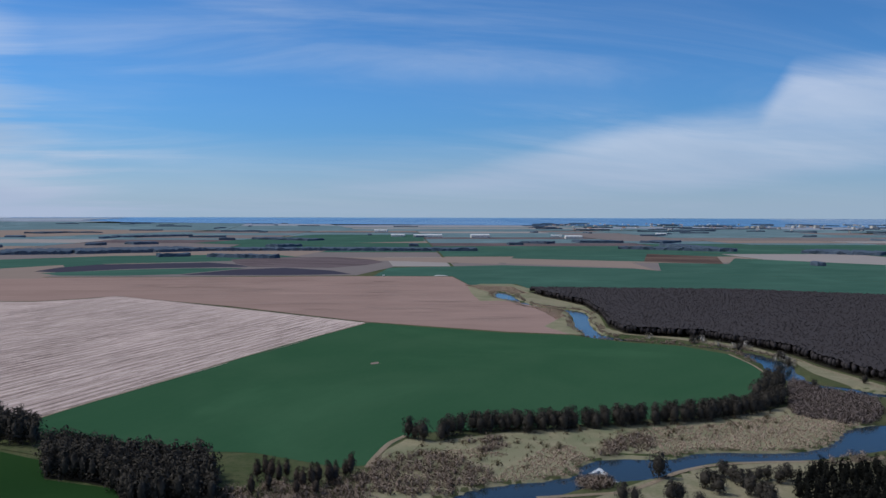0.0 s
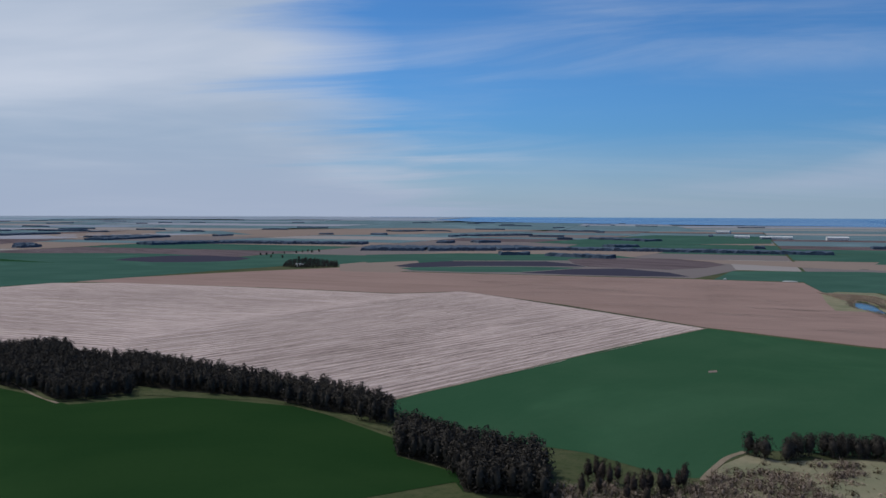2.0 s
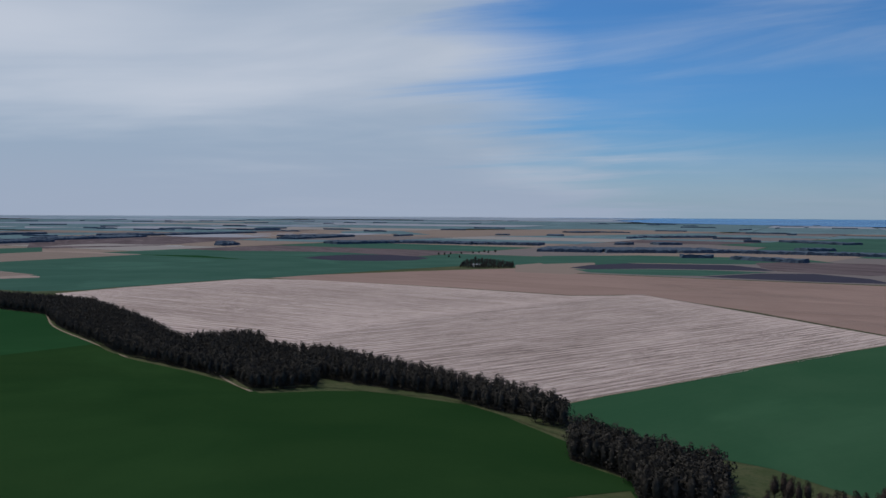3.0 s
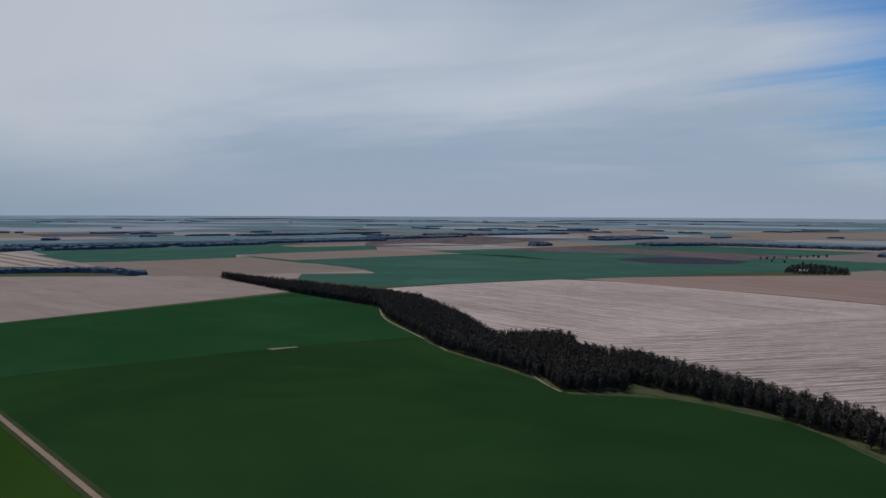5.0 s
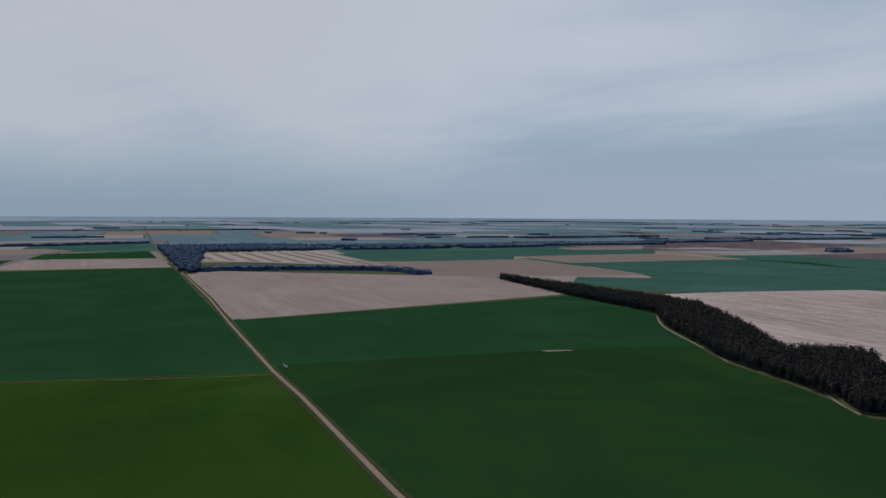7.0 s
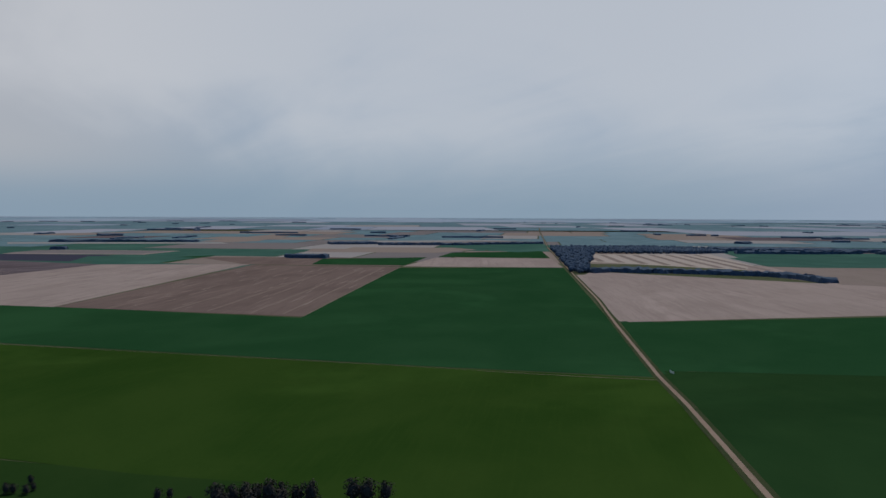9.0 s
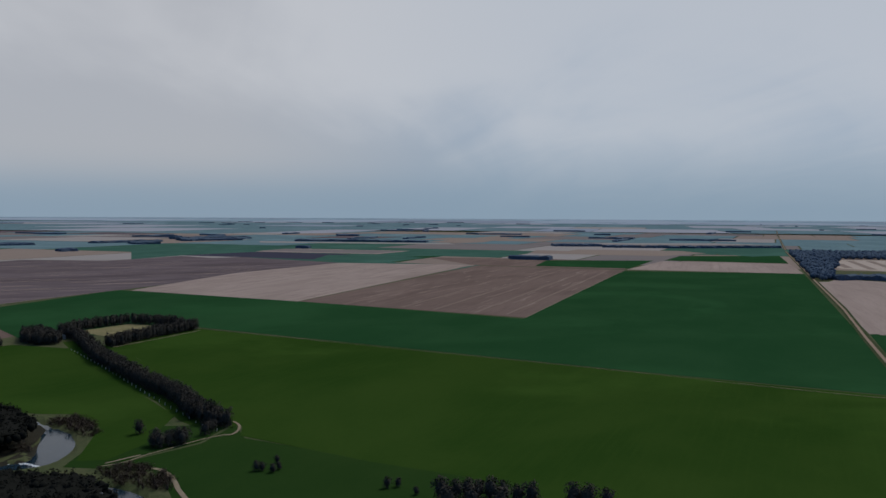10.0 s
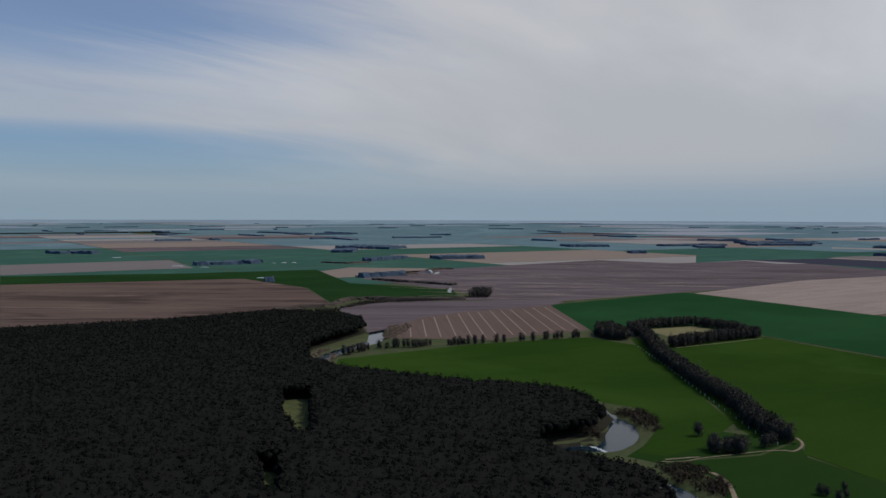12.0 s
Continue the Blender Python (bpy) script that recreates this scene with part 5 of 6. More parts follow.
# ---- nearer woods ----
GUM = [tree_arrays(30 + k, 11.6, 7.4, 9, 28, 0.42, 0.03, 0.15, 1.15, 0.22) for k in range(8)]
PINE = [tree_arrays(60 + k, 10.2, 5.2, 4, 12, 0.36, 0.45, 0.2, 1.0, 0.4) for k in range(8)]
POLE = [tree_arrays(80 + k, 8.3, 4.4, 4, 9, 0.34, 0.15, 0.3, 1.1, 0.4) for k in range(7)]
WILLOW = [fuzz_arrays(90 + k, 3.6, 6.4, 170, 0.26, 0.12) for k in range(7)]
SHRUB = [fuzz_arrays(120 + k, 2.0, 3.8, 90, 0.18, 0.12) for k in range(7)]
TUSSOCK = [fuzz_arrays(170 + k, 1.1, 2.3, 24, 0.17, 0.1) for k in range(7)]
BELT = [(-1289, 459), (-990.4, 454.3), (-795, 462.7), (-701.1, 419.9), (-591.6, 385.1), (-519.1, 361.6), (-446.5, 355.5), (-391.6, 346.5), (-357.1, 333.5), (-339, 362.1), (-354.2, 382.3), (-315, 381.7), (-267, 385.6), (-230.1, 373.2), (-179.6, 369), (-188.7, 384), (-227.5, 404.5), (-305.2, 416.3), (-386.5, 436.5), (-452.2, 430.1), (-494.7, 466.2), (-520.5, 425.1), (-515.5, 410), (-640.7, 464.7), (-821.3, 530.9)]
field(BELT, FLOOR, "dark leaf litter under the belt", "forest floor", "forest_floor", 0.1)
wood("tree_belt", scatter(BELT, 4.4, rng), GUM, LEAF_DARK, "dark dense belt of eucalyptus trees between fields", "wood", rng, 0.78, 1.05)
NEARWOOD = [(-153.2, 315.1), (-139.4, 312.4), (-124.4, 305.5), (-110.3, 283.6), (-79.7, 286.8), (-86.9, 311.8), (-94, 326.8), (-113.8, 329.7), (-133.7, 336.5), (-163.5, 350.2), (-165.4, 340.1)]
field(NEARWOOD, FLOOR, "dark leaf litter under the clump", "forest floor", "forest_floor", 0.1)
wood("tree_clump", scatter(NEARWOOD, 3.6, rng), GUM, LEAF_DARK, "dark clump of tall eucalyptus at the belt's end", "wood", rng, 0.88, 1.14)
wood("tree_clump", scatter([(-193.3, 357.7), (-176.5, 359), (-181.6, 371), (-203.4, 376.7)], 4.6, rng), GUM, LEAF_DARK, "dark end of the eucalyptus belt", "wood", rng, 0.9, 1.15)
PLANTATION = [(100.6, 1092), (112, 1033), (132, 973), (147, 926), (148, 824), (141, 755), (146, 712), (164, 699), (202, 687), (228, 640), (244, 605), (246, 560), (252, 530), (260, 500), (268, 450), (570.4, 951.7), (512, 1000), (358.9, 1072.2), (147.2, 1087.7)]
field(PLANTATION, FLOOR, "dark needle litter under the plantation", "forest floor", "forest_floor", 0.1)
wood("plantation", scatter(PLANTATION, 3.7, rng), POLE, LEAF_PLANT, "dark brown green pine plantation in a solid block", "wood", rng, 0.9, 1.06, 0.0, (PLANTATION, 7.0, lambda x, y: far_from(x.ravel(), y.ravel(), RIVER).reshape(x.shape) < 4))
FOREST = [(69.9, -797.3), (-9.8, -815.8), (-150.6, -818.1), (-263.9, -849.3), (-313.9, -803.1), (-317.2, -751.1), (-298.6, -698.7), (-218.2, -624.7), (-196.2, -558.6), (-200.7, -514), (-245.2, -442.2), (-290.1, -390.8), (-289, -350), (-284, -340), (-268, -327), (-254, -319), (-240, -318), (-228, -319), (-213, -308), (-209.3, -281.7), (-223.4, -271.5), (-226.1, -258.9), (-224.6, -244.3), (-216.2, -229.2), (-208.2, -216.5), (-168, -165), (-76.5, -200.6), (26.3, -256.7)]
HOLES = [[(-144.8, -464.9), (-160.4, -460.1), (-130.9, -374), (-123.6, -360), (-124.1, -377.6), (-127.4, -402)], [(-95.5, -337.3), (-101.6, -334.1), (-88.9, -291.4), (-84.5, -287.3), (-84.9, -297.2)]]
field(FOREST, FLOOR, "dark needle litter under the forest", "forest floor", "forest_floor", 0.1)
spots = scatter(FOREST, 3.7, rng)
keep = ~inside(spots[:, 0], spots[:, 1], HOLES[0]) & ~inside(spots[:, 0], spots[:, 1], HOLES[1]) & (far_from(spots[:, 0], spots[:, 1], RIVER) > 3)
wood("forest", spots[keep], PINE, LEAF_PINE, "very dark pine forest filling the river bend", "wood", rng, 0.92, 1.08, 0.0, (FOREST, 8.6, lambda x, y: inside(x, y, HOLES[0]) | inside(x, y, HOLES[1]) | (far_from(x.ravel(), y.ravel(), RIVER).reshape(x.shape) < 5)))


def corridor(line, width):
    """The outline of a strip of the given width along a line."""
    c = np.array(line, float)
    way = np.gradient(c, axis=0)
    way /= np.linalg.norm(way, axis=1)[:, None]
    side = np.c_[-way[:, 1], way[:, 0]] * width / 2
    return [tuple(p) for p in np.vstack([c + side, (c - side)[::-1]])]


HEDGES = [
    (corridor([(-495, -551), (-433, -462), (-391, -386), (-363.5, -332), (-335, -291), (-325, -265)], 8.5), "tall dark windbreak hedge beside the paddock"),
    (corridor([(-602, -540), (-603, -575), (-598, -601), (-570, -606), (-541, -606), (-522, -600), (-508, -575), (-497, -553)], 8.0), "dark windbreak round the yard, far side"),
    (corridor([(-485, -510), (-515, -515.5), (-557, -519), (-588, -519), (-598, -525)], 10.0), "dark windbreak round the yard, near side"),
    ([(-468.8, -586.6), (-492, -613.5), (-505.4, -606), (-491.3, -565.3), (-475.5, -553), (-466.4, -566.7)], "dark trees round the farmhouse"),
]
for line in ([(-499, -556), (-435, -461), (-393, -385), (-366, -331), (-338, -290), (-328, -265)], [(-480, -498), (-515, -507), (-557, -510), (-600, -512)]):
    field(corridor(line, 26), CROP_C, "green grass along the windbreak", "meadow", "meadow", 0.02)
field([(-326, -262), (-352, -285), (-395, -350), (-455, -450), (-490, -500), (-600, -505), (-600, -520), (-480, -520), (-330, -290)], CROP_C, "green grass along the windbreak", "meadow", "meadow", 0.03)
for outline, label in HEDGES:
    wood("windbreak", scatter(outline, 2.9, rng), GUM, LEAF_DARK, label, "hedge", rng, 0.74, 0.94)
wood("river_grove", scatter([(-547.4, -941.4), (-578, -978.6), (-598.5, -968.6), (-567.7, -923)], 6, rng), GUM, LEAF_DARK, "dark round grove beside the upper river", "wood", rng, 0.8, 1.1)
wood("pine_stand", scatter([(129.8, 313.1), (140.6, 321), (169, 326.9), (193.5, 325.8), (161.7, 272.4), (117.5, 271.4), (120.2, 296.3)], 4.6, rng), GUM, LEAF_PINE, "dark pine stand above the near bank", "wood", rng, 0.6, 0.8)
BROWNWOODS = [
    ([(-217.7, -293), (-233.1, -274.9), (-217.2, -257.2), (-206, -276.3)], "bare dark brown willows below the pool"), ([(-249.7, -337.7), (-264.9, -313.3), (-260.7, -309.2), (-243.3, -330.5)], "bare dark brown willows behind the stones"),
    ([(199, 497), (207, 512), (212, 484), (223, 474), (231, 461), (217, 424), (201, 405), (190, 405), (178, 416), (172, 424), (178, 446)], "bare grey brown willow thicket on the river island"),
    ([(-292, -349), (-303, -353), (-312, -348), (-302, -328), (-291, -314), (-283, -309), (-285, -321), (-291, -336)], "bare dark brown willows round the river bend"),
    ([(-248.7, -268.4), (-259.1, -264.1), (-262, -250.4), (-252.4, -232.7), (-240.8, -224.4), (-237.8, -236), (-236.9, -248.6)], "bare dark brown willows beside the track"),
    ([(-202.9, -580.6), (-219.1, -615.1), (-246.5, -632.4), (-231.2, -593.6), (-205.6, -558.3)], "bare brown willows on the inner bank"),
    ([(-299, -665.9), (-334.3, -724.2), (-360.4, -734.1), (-341.1, -698.7), (-307.1, -655.1)], "bushes beside the upper river"),
    ([(-80.7, 289.8), (-80.9, 306.8), (-71.9, 302.8), (-62.1, 314.8), (-48.2, 308.8), (-41.3, 315.7), (-28.4, 321.6), (-21.4, 308.7), (-29.1, 281.7), (-74.7, 281.8)], "brown scrub beside the near bank"),
    ([(-31.5, 326.6), (-24.7, 347.5), (-7.9, 349.4), (1.1, 344.4), (12.1, 329.4), (18.1, 322.4), (9.4, 301.5), (-2.4, 295.6), (-20.3, 295.7), (-27.3, 308.7)], "grey brown scrub in the meadow"),
    ([(10.9, 356.3), (20.7, 368.2), (25.7, 363.2), (15.9, 352.3)], "low brown scrub in the meadow"), ([(5.8, 366.3), (13.7, 376.2), (26.5, 376.1), (20.7, 367.2)], "low brown scrub in the meadow"),
    ([(55.6, 340.2), (64.3, 360), (75.9, 377.8), (88.7, 385.7), (89.8, 368.8), (85, 356.9), (65.4, 343.1), (54.7, 328.3)], "grey brown scrub on the water's edge"),
    ([(46.9, 311.4), (49.2, 307), (54.2, 305.5), (59.8, 308), (60.5, 316), (54.3, 317.5), (49.8, 316)], "round brown reed tussock in the river"),
    ([(151.2, 338.8), (164.8, 350.6), (177.6, 347.6), (173.7, 339.7)], "brown scrub on the near bank"),
    ([(-264.3, -871.6), (-342.2, -874.3), (-348.8, -891), (-279.3, -899.7)], "dark bushes along the upper river"), ([(-350.9, -896.3), (-400.6, -948.7), (-433.9, -955.1), (-520.4, -937.9), (-513, -924.4), (-425.3, -936.3), (-393.9, -922.5)], "dark bushes along the upper river"),
]
for outline, label in BROWNWOODS:
    spots = scatter(outline, 1.5 if "tussock" in label else 2.3 if "island" in label else 2.5, rng, 0.48, 1.0 if "island" in label or "tussock" in label else 0.7)
    near = far_from(spots[:, 0], spots[:, 1], RIVER) > (1 if "tussock" not in label else -30)
    wood("thicket", spots[near], WILLOW, LEAF_BROWN_DARK if "dark brown" in label else LEAF_DARK if "dark" in label else LEAF_THICK if "island" in label else LEAF_BROWN, label, "scrub", rng, 0.35, 1.05)
for line in ([(-280.6, -912.4), (-309.9, -921), (-341.1, -924.2), (-361, -936.2), (-398.2, -987), (-425.1, -982.9), (-465, -959.5), (-497.6, -934.3), (-531.6, -926)], [(-560, -1343), (-586, -1355), (-628, -1356), (-691, -1378)], [(-563, -1279), (-584, -1221), (-609, -1161), (-626, -1122)], [(-744, -1433), (-783, -1467), (-813, -1466)], [(-664, -1790), (-703, -1735), (-758, -1746)], [(-780, -1813), (-923, -1929)]):
    far_belt(line, 7, "dark bushes winding along the upper river", 4.0, 1.0, 0.25, 0.5, LEAF_BROWN_DARK)
for pool in ([(-724, -1372), (-741, -1397), (-754, -1407), (-732, -1366), (-715, -1351)], [(-563.5, -1029.5), (-601.8, -1090.7), (-614, -1105), (-590.9, -1063.6), (-559, -1010.7)]):
    field(pool, WATER, "small bright pool of the river", "river", "river_pool", 0.5)
bank = []
for p in RIVER[: 5 * 16]:
    for side in (-1, 1):
        for k in range(5):
            a = rng.uniform(0, 6.28)
            bank.append((p[0] + math.cos(a) * (p[2] / 2 + rng.uniform(3, 9)), p[1] + math.sin(a) * (p[2] / 2 + rng.uniform(3, 9))))
bank = np.array(bank)
bank = bank[far_from(bank[:, 0], bank[:, 1], RIVER) > 1.5]
wood("bank_shrubs", bank, SHRUB, LEAF_BROWN, "dry brown shrubs along the river banks", "shrubs", rng, 0.6, 1.3)
wood("pale_willows", [(191.3, 665.9), (199, 671.6), (198.1, 662.8), (221.8, 638.1), (229.4, 649.7), (212.1, 632.4), (229.2, 593), (234, 597.9), (230.3, 579.3), (225.7, 561.8), (222.6, 579.4), (160.8, 682.9), (203.2, 643.2)], WILLOW, LEAF_PALE, "pale grey leafless willows on the far bank", "shrubs", rng, 1.0, 1.7)
REED_BEDS = ([(82, 356.5), (88, 356.8), (96, 352), (97.5, 345), (94.4, 341.7), (92, 349), (86, 352)], [(83.8, 382.7), (94.5, 395.5), (121, 399.4), (151.3, 414), (176.7, 422.7), (196.5, 400.9), (199.6, 390), (162.7, 361.5), (127.4, 355.8), (91, 351)], [(31.8, 344.3), (39.6, 359.1), (52.4, 364), (57.5, 345.1), (55.7, 327.3), (35.1, 312.4), (18.3, 308.5), (14.2, 316.5)], [(-12.9, 354.4), (15.8, 358.3), (24.8, 349.3), (1.1, 341.4)], [(52.2, 1068), (32.8, 1149.2), (19, 1195), (84.2, 1169.9), (98.9, 1069.8)], [(71.6, 984.6), (114.3, 909.3), (113.2, 833.7), (100.9, 801.8), (95.2, 870.9)])
for outline in REED_BEDS:
    spots = scatter(outline, 1.6, rng, 0.48, 0.85)
    wood("reeds", spots[far_from(spots[:, 0], spots[:, 1], RIVER) > 0], TUSSOCK, REEDS, "pinkish dry reeds beside the river", "reeds", rng, 0.6, 1.3)
spots = scatter([(-24.8, 353.5), (-6.1, 367.3), (27.5, 384), (81.6, 397.6), (172.6, 435.5), (174.9, 410.9), (183.9, 390.1), (132.2, 368.6), (86.9, 364.9), (58.5, 343.2), (45.8, 331.3), (23.1, 323.4), (-20.5, 319.6)], 3.2, rng, 0.48, 0.45)
wood("meadow_tussocks", spots[far_from(spots[:, 0], spots[:, 1], RIVER) > 2], TUSSOCK, LEAF_STRAW, "dry grass tussocks over the meadow", "grass", rng, 0.4, 0.9)
spots = scatter([(-24.8, 353.5), (-6.1, 367.3), (27.5, 384), (81.6, 397.6), (172.6, 435.5), (174.9, 410.9), (86.9, 364.9), (45.8, 331.3), (23.1, 323.4), (-20.5, 319.6)], 6.5, rng, 0.48, 0.5)
wood("meadow_shrubs", spots, SHRUB, LEAF_OLIVE, "low olive shrubs scattered over the meadow", "shrubs", rng, 0.5, 1.5)

wood("homestead_grove", scatter([(-872, 1316), (-978, 1492), (-962, 1556), (-854, 1479), (-780, 1358), (-831, 1305)], 8, rng), GUM, LEAF_DARK, "dark low grove round a homestead", "wood", rng, 0.4, 0.65)
# ---- single trees ----
gums = [tree_kind("eucalyptus", 100 + k, 11.5, 8.6, LEAF_DARK, "dark green eucalyptus standing in a row beside the meadow", lumps=13, leaves=60, size=0.33, low=0.06, taper=0.1, tall=1.05, core=0.3) for k in range(4)]
rounds = [tree_kind("round_tree", 140 + k, 7.5, 7, LEAF_DARK, "round dark tree standing on open grass", lumps=11, leaves=60, size=0.3, low=0.1, taper=0.1, tall=1.0, core=0.33) for k in range(3)]
greys = [tree_kind("bare_tree", 150 + k, 11, 6.5, LEAF_BROWN_DARK, "grey brown half bare tree beside the scrub", lumps=11, leaves=44, size=0.28, low=0.1, taper=0.3) for k in range(3)]
SOURCES = gums + rounds + greys
row = straight([(*p, 0) for p in [(-17, 373.3), (-6.1, 372.3), (3.7, 382.2), (14.6, 386.1), (54.1, 390.8), (95.4, 402.5), (127.8, 411.2), (157, 430.7), (177.3, 449.3)]], 3.1)
plant(gums, [(p[0] + pick.uniform(-2.5, 2.5), p[1] + pick.uniform(-2.5, 2.5)) for p in row], pick, "trees along the meadow", 0.66, 0.94)
plant(gums, [(p[0] - 1.5 + pick.uniform(-2, 2), p[1] + 4 + pick.uniform(-2, 2)) for p in row[8:]], pick, "trees along the meadow", 0.62, 0.92)
plant(gums, [(162.7, 448.4), (172.3, 462.2), (180, 470), (183.9, 469.9), (182.8, 484.7), (187.7, 484.7)], pick, "trees along the meadow", 1.1, 1.3)
plant(gums, [(x + pick.uniform(-3, 3), y + pick.uniform(-3, 3)) for x, y in 2 * [(-238.5, -596.6), (-243.8, -599.7), (-250.1, -602.7), (-256.4, -605.7), (-261.6, -608.7), (-271, -610.6), (-277.2, -610.4), (-283.5, -610.3), (-289.7, -611.2), (-293.8, -609), (-299, -605.7), (-304.2, -606.6), (-308.3, -604.4), (-315.6, -607.4), (-330, -600.7), (-335.2, -600.6), (-340.4, -601.6), (-344.5, -599.4), (-350.8, -600.3), (-355.9, -600.2), (-361.1, -598), (-374.6, -598.8), (-382.9, -597.5), (-397.3, -594.1), (-407.7, -592.9), (-418, -591.6), (-426.3, -591.5), (-433.6, -591.4), (-447, -588), (-453.3, -589)]], pick, "trees along the tilled field", 0.42, 0.7)
plant(rounds, [(-298.1, -295.1), (-284.2, -273.3), (-284.2, -269.1), (-288.3, -268), (-292.5, -266.9), (-296.7, -265.8), (-310.3, -265.7), (-315.5, -266.8), (-287.4, -274.3), (-292.5, -270.1), (-292.5, -263.8)], pick, "scattered paddock trees", 0.8, 1.15)
plant(rounds, [(-275.2, -209.6), (-276.2, -207.5), (-276.2, -202.3), (-280.4, -202.3), (-287.7, -208.5), (-282.1, -148.2), (-279, -151.3), (-276.9, -137.9)], pick, "scattered paddock trees", 0.45, 0.7)
plant(rounds, [(-274.7, -126.5), (-278.9, -122.4), (-282, -119.2), (-283.1, -115.1), (-282, -109.9), (-284.1, -105.8), (-285.1, -100.6), (-285.1, -95.5), (-290.4, -81), (-289.3, -75.8), (-292.5, -69.6), (-271.5, -113.1), (-272.6, -102.7), (-266.3, -120.3)], pick, "trees near the green pasture", 0.9, 1.3)
plant(rounds, [(79.5, 320.2)], pick, "trees on the dry slope", 1.3, 1.35)
plant(rounds, [(97.3, 309.2), (104.1, 321.1), (93.4, 307.3), (106.2, 316.2), (107.2, 310.2), (111.1, 312.2), (116, 316.1), (119.9, 318.1), (122.9, 314.1), (126.8, 317.1), (107.3, 300.3), (109.3, 296.3), (111.3, 294.3), (96.4, 301.3), (109.4, 286.4), (60, 291.4), (64, 290.4), (76.8, 291.4), (79.7, 292.4), (85.7, 287.4)], pick, "trees on the dry slope", 0.7, 1.1)
plant(greys, [(-72, 313.8), (-69.1, 314.8), (-66.1, 311.8), (-63.1, 309.8), (-61.1, 314.8), (-56.1, 307.8), (-53.1, 303.8), (-50.1, 304.8), (-48.2, 307.8), (-44.2, 307.7), (-42.2, 309.7), (-39.3, 316.7), (-37.3, 316.7), (-65, 300.8), (-54, 295.8), (-47.1, 295.8), (-69.9, 295.8)], pick, "half bare trees beside the scrub", 0.7, 1.0)
plant(rounds, [(-1176, 1680), (-1164, 1687), (-1168, 1719), (-1162, 1758), (-1155, 1800), (-1158, 1834), (-1164, 1868), (-1139, 1848), (-1141, 1885), (-1096, 1606), (-1062, 1600), (-994, 1560), (-982, 1569), (-906, 1377), (-875, 1355), (-866, 1360), (-856, 1368), (-854, 1390), (-836, 1381), (-827, 1387), (-817, 1394), (-809, 1399)], pick, "trees round the homestead", 0.7, 1.1)
plant(rounds, [(188.4, 660), (194.2, 665.8), (213.2, 627.5), (217, 632.3), (210.1, 488.4), (227.4, 579.4), (228.3, 588.2), (222.8, 557.9), (245.9, 502.8)], pick, "trees on the far bank", 0.55, 0.9)
for ob in SOURCES:
    for o in (*ob.children_recursive, ob):
        bpy.data.objects.remove(o)


# ---- buildings and small things ----
def gable(bm, w, d, h, rise):
    a = [bm.verts.new((x * w / 2, y * d / 2, z)) for z in (0, h) for x, y in ((-1, -1), (1, -1), (1, 1), (-1, 1))]
    for f in ((0, 1, 5, 4), (1, 2, 6, 5), (2, 3, 7, 6), (3, 0, 4, 7), (3, 2, 1, 0)):
        bm.faces.new([a[k] for k in f])
    if rise:
        r = [bm.verts.new((x * w / 2, 0, h + rise)) for x in (-1, 1)]
        bm.faces.new((a[4], a[7], r[0]))
        bm.faces.new((a[6], a[5], r[1]))
    else:
        bm.faces.new((a[4], a[5], a[6], a[7]))


def roof_bm(w, d, h, rise):
    bm = bmesh.new()
    e, t = 0.4, 0.15
    for s in (-1, 1):
        y0, z0 = s * (d / 2 + e), h - e * rise / (d / 2)
        lo = [bm.verts.new((x * (w / 2 + e), y0, z0 + k)) for k in (0, t) for x in (-1, 1)]
        hi = [bm.verts.new((x * (w / 2 + e), 0, h + rise + k)) for k in (0, t) for x in (-1, 1)]
        for f in ((lo[2], lo[3], hi[3], hi[2]), (lo[0], lo[1], lo[3], lo[2]), (lo[1], lo[0], hi[0], hi[1])):
            bm.faces.new(f)
    return bm


def box_bm(x0, y0, z0, x1, y1, z1):
    bm = bmesh.new()
    bmesh.ops.create_cube(bm, size=1, matrix=Matrix.Translation(((x0 + x1) / 2, (y0 + y1) / 2, (z0 + z1) / 2)) @ Matrix.Diagonal((x1 - x0, y1 - y0, z1 - z0, 1)))
    return bm


def house(name, w, d, h, rise, label, category="house", wall=WALL, roof=ROOF):
    top = new(name)
    bm = bmesh.new()
    gable(bm, w, d, h, rise)
    part("wall", bm, wall, top)
    if rise:
        part("roof", roof_bm(w, d, h, rise), roof, top)
    else:
        part("roof", box_bm(-w / 2 - 0.2, -d / 2 - 0.2, h, w / 2 + 0.2, d / 2 + 0.2, h + 0.4), roof, top)
    n = max(2, int(w / 4))
    for s in (-1, 1):
        for level in range(max(1, int(h / 3))):
            for k in range(n):
                x = (k + 0.5 - n / 2) * w / n
                part("window", box_bm(x - 0.6, s * d / 2 - 0.05, 1 + 3 * level, x + 0.6, s * d / 2 + 0.04, 2.3 + 3 * level), GLASS, top)
    part("door", box_bm(w / 2 - 0.05, -0.5, 0, w / 2 + 0.06, 0.5, 2.1), BARK, top)
    return tagged(top, label, category)


def set_down(src, x, y, turn, size=1.0, group=""):
    lx, ly, lz = land(x, y)
    k = size * shrink(x, y)
    ob = copy_thing(src, pose(lx, ly, lz + (1.0 if lz else 0.1), 0, 0, turn) @ Matrix.Scale(k, 4))
    return tagged(ob, group=group)


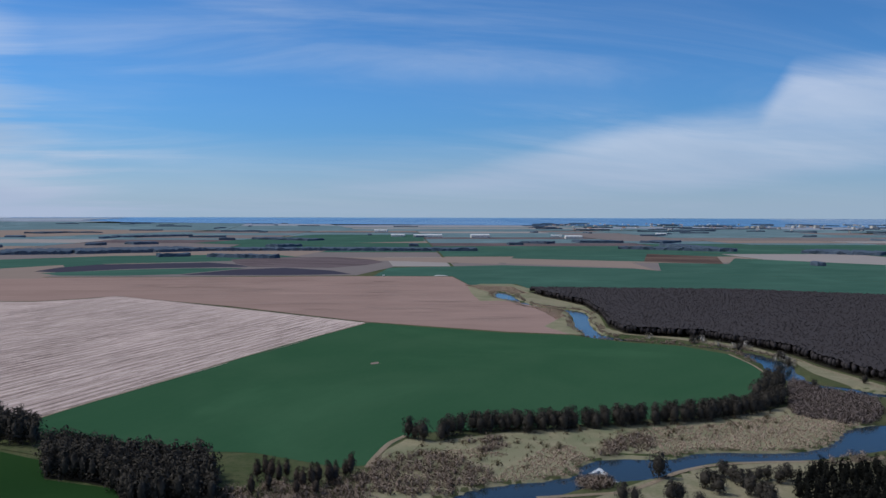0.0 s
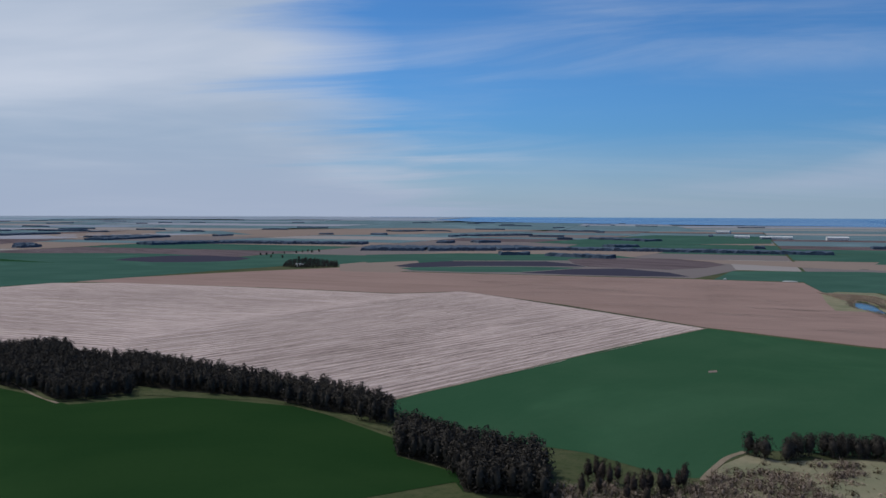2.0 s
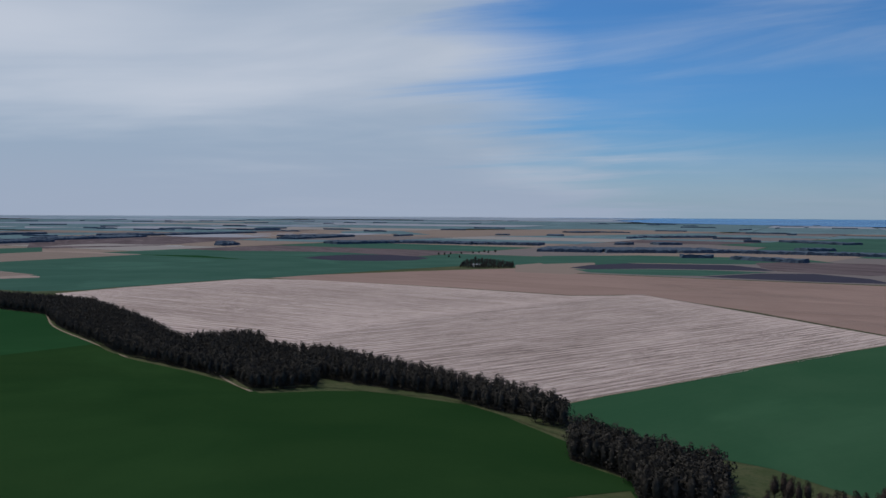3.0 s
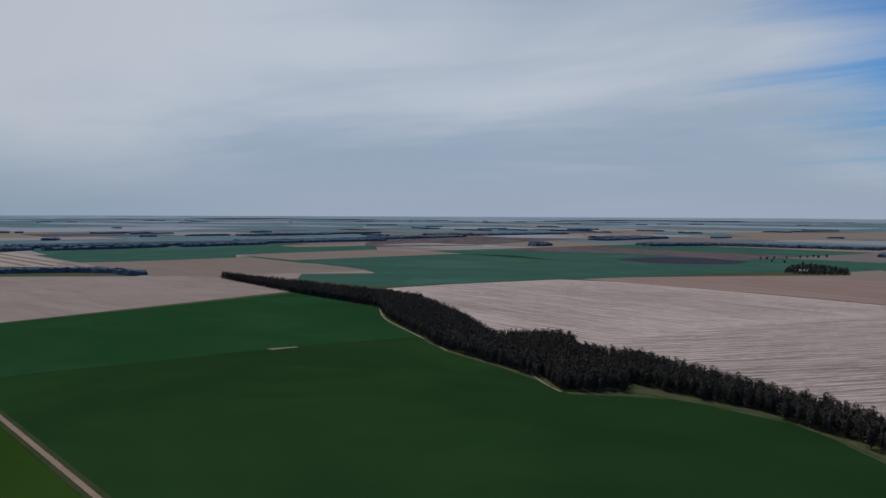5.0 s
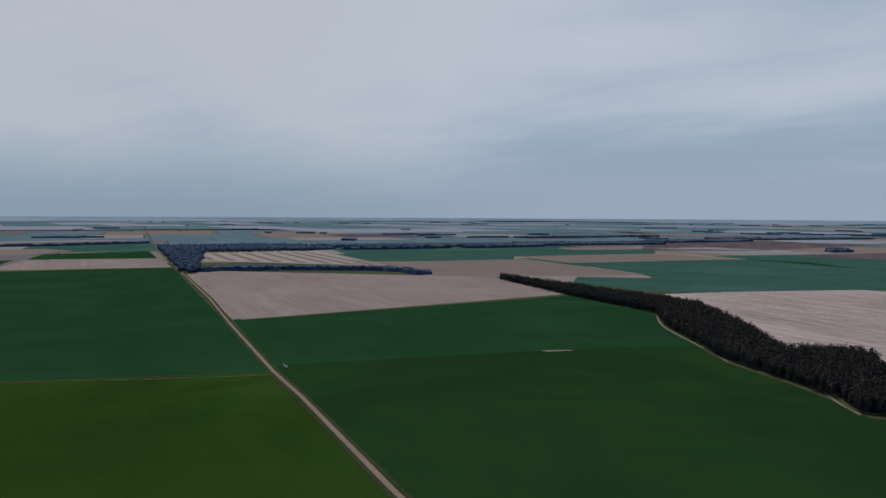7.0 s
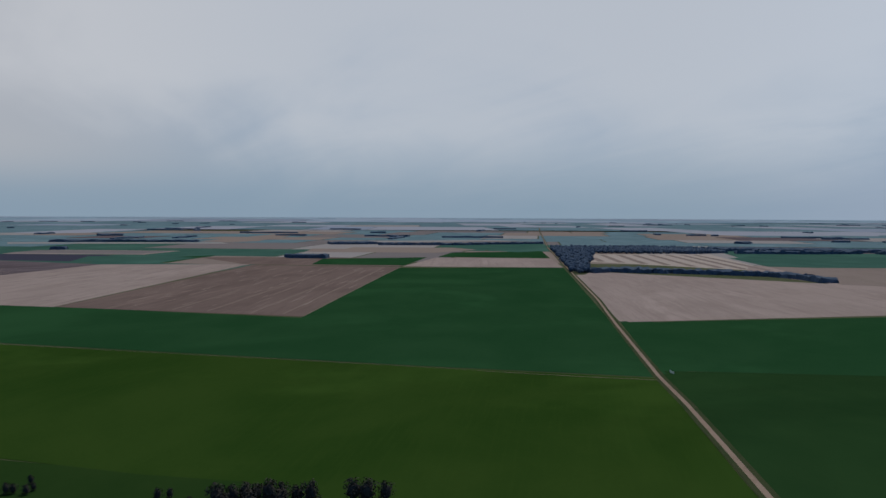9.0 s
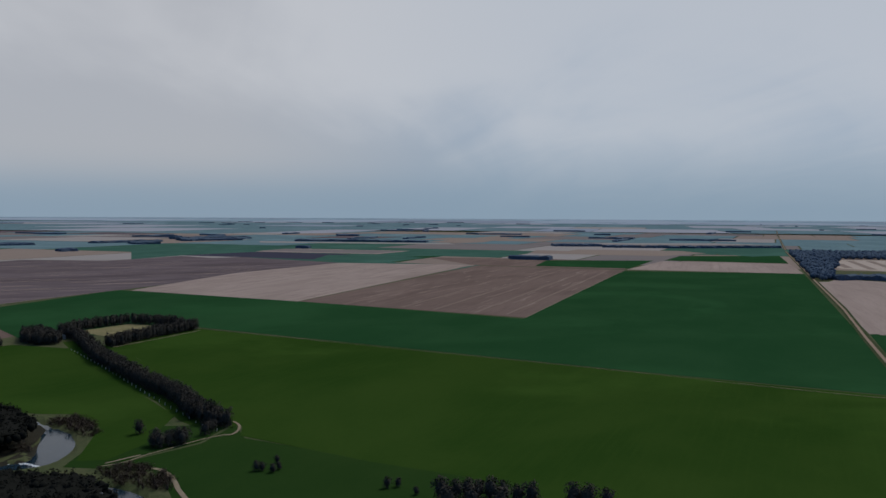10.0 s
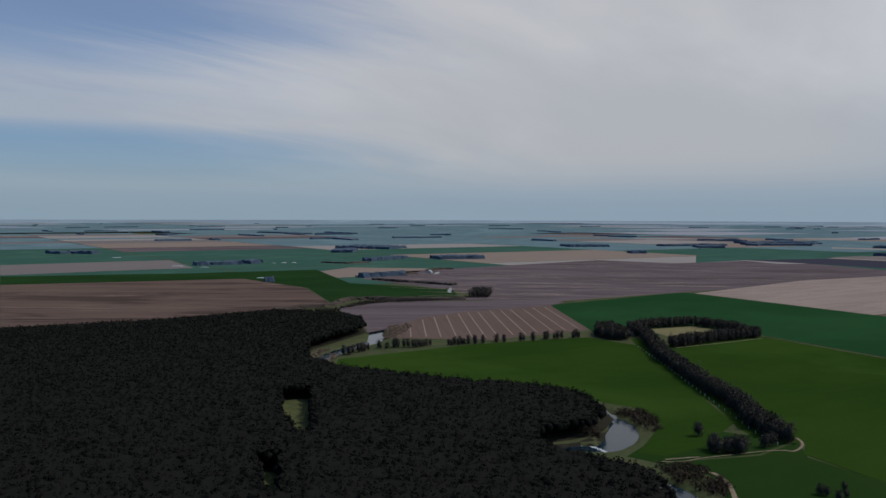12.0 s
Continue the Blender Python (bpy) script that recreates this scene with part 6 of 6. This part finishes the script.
cottage = house("house", 12, 9, 3.2, 2.2, "small pale house with a grey sheet roof in the far town")
cottage_b = house("house", 15, 10, 3.4, 2.6, "pale house with a reddish roof in the far town", roof=plain("clay roof", (0.34, 0.17, 0.12)))
block = house("apartment_block", 30, 16, 15, 0, "pale flat roofed apartment block in the far town", "building")
warehouse = house("warehouse", 60, 28, 8, 3.0, "long white metal warehouse on the far plain", "warehouse", SILO, SILO)
town = random.Random(5)
for k in range(110):
    a = radians(town.uniform(-29.5, -6.5))
    d = town.uniform(5200, 9500)
    set_down(town.choice([cottage, cottage_b, cottage]), -math.sin(a) * d, math.cos(a) * d, town.uniform(0, 180), town.uniform(1.0, 1.9), "houses of the far town")
for p in [(2075, 5966), (2129, 5985), (2184, 6004), (2561, 6366), (2742, 6682), (2762, 6439), (2703, 6187), (3010, 6077), (2244, 5816), (2842, 6019)]:
    set_down(block, *p, town.uniform(0, 90), town.uniform(0.9, 1.5), "apartment blocks of the far town")
for p in [(-383, 4690), (-232, 3757), (-128, 3679), (-68, 3688), (468, 3758), (506, 3501), (126, 3625), (1021, 4130)]:
    set_down(warehouse, *p, town.uniform(-10, 10), town.uniform(0.8, 1.3), "warehouses on the far plain")
for p in [(-864, 1362), (-868, 1355), (-722, -1386), (-497.7, -579.9), (-499.9, -589.3)]:
    set_down(cottage, *p, town.uniform(0, 180), 1.0, "farmhouses")
for src in (cottage, cottage_b, block, warehouse):
    for o in (*src.children_recursive, src):
        bpy.data.objects.remove(o)
for k in range(60):
    a, d = radians(rng.uniform(-31, -4)), 5000 + 4500 * rng.uniform()
    x, y = -math.sin(a) * d, math.cos(a) * d
    far_belt([(x, y), (x + rng.uniform(80, 260), y + rng.uniform(-60, 60))], rng.uniform(20, 60), "dark trees among the houses of the town", 14)


def silo_bag(length):
    """A long plastic grain bag lying on the field, with folded ends."""
    bm, rings = bmesh.new(), []
    for k in range(15):
        f = k / 14
        x = (f - 0.5) * length
        r = 1.4 * min(1.0, 0.25 + 3.2 * min(f, 1 - f)) * (1 + 0.04 * math.sin(k * 2.1))
        rings.append([bm.verts.new((x, r * 1.05 * math.cos(a * math.pi / 8), r * 0.95 * math.sin(a * math.pi / 8))) for a in range(9)])
    for a, b in zip(rings, rings[1:]):
        for k in range(8):
            bm.faces.new((a[k], a[k + 1], b[k + 1], b[k]))
    for ring in (rings[0], rings[-1]):
        bm.faces.new(ring)
    bmesh.ops.recalc_face_normals(bm, faces=bm.faces[:])
    return bm


for (x, y), length, turn in zip([(-15, 1368), (-108, 1375), (-2071, 1605), (-410, -1391), (-350, -1789), (-286, -2206), (-390, -1727), (-558, -1807), (-585, -1819), (-605, -1811)], (22, 5, 55, 24, 26, 26, 18, 10, 12, 12), (0, 30, 40, 150, 150, 150, 140, 150, 150, 150)):
    ob = tagged(part("silo_bag", silo_bag(length), SILO), "long white plastic grain bag lying on a field", "silo bag", "grain bags on the fields")
    ob.matrix_world = pose(x, y, 0.15, 0, 0, turn)


def gate_thing(x, y, turn):
    """A white five bar gate between two posts."""
    top = new("farm_gate")
    for s in (-1, 1):
        part("post", box_bm(s * 2.2 - 0.12, -0.12, 0, s * 2.2 + 0.12, 0.12, 1.6), WALL, top)
    for k in range(5):
        part("bar", box_bm(-2.1, -0.03, 0.25 + k * 0.26, 2.1, 0.03, 0.36 + k * 0.26), SILO, top)
    top.matrix_world = pose(x, y, 0.1, 0, 0, turn)
    return tagged(top, "white wooden farm gate beside the dirt road", "gate")


for (x, y), turn in zip([(-573.3, 55.6), (-570.1, 56.7)], (0, 20)):
    gate_thing(x, y, turn)
posts = straight([(*p, 0) for p in [(-460.5, -521.7), (-414.6, -438.5), (-359.2, -343.8), (-321.9, -277.2), (-318.6, -265.7)]], 9.0)
for p in posts:
    ob = tagged(part("fence_post", box_bm(-0.14, -0.14, 0, 0.14, 0.14, 1.5), WALL), "pale wooden fence post along the windbreak", "post", "posts along the windbreak")
    ob.matrix_world = pose(p[0], p[1], 0.05, 0, pick.uniform(-4, 4), pick.uniform(0, 90))


# ---- broken water at the weirs ----
def foam(line, width, label):
    bm = bmesh.new()
    for p in straight([(*q, 0) for q in line], 0.8):
        for _ in range(5):
            c = Vector((p[0] + pick.gauss(0, width / 3), p[1] + pick.gauss(0, width / 3), -0.96))
            r = pick.uniform(0.25, 0.7)
            ring = [bm.verts.new(c + Vector((r * math.cos(a * 1.26) * pick.uniform(0.6, 1.2), r * math.sin(a * 1.26) * pick.uniform(0.6, 1.2), 0))) for a in range(5)]
            tip = bm.verts.new(c + Vector((0, 0, pick.uniform(0.05, 0.22))))
            for k in range(5):
                bm.faces.new((ring[k], ring[(k + 1) % 5], tip))
    tagged(part("weir_foam", bm, FOAM), label, "foam", kind="stuff")


foam([(55.3, 328.2), (59.7, 334.2), (60.1, 329), (59.4, 322.5), (59.6, 319), (65.5, 316.5), (73.3, 317.6)], 1.1, "white broken water over a low weir")
foam([(-234.3, -315.2), (-238.3, -312), (-243, -309.7), (-244, -303.2), (-243, -294)], 1.4, "white broken water over stones below the pool")
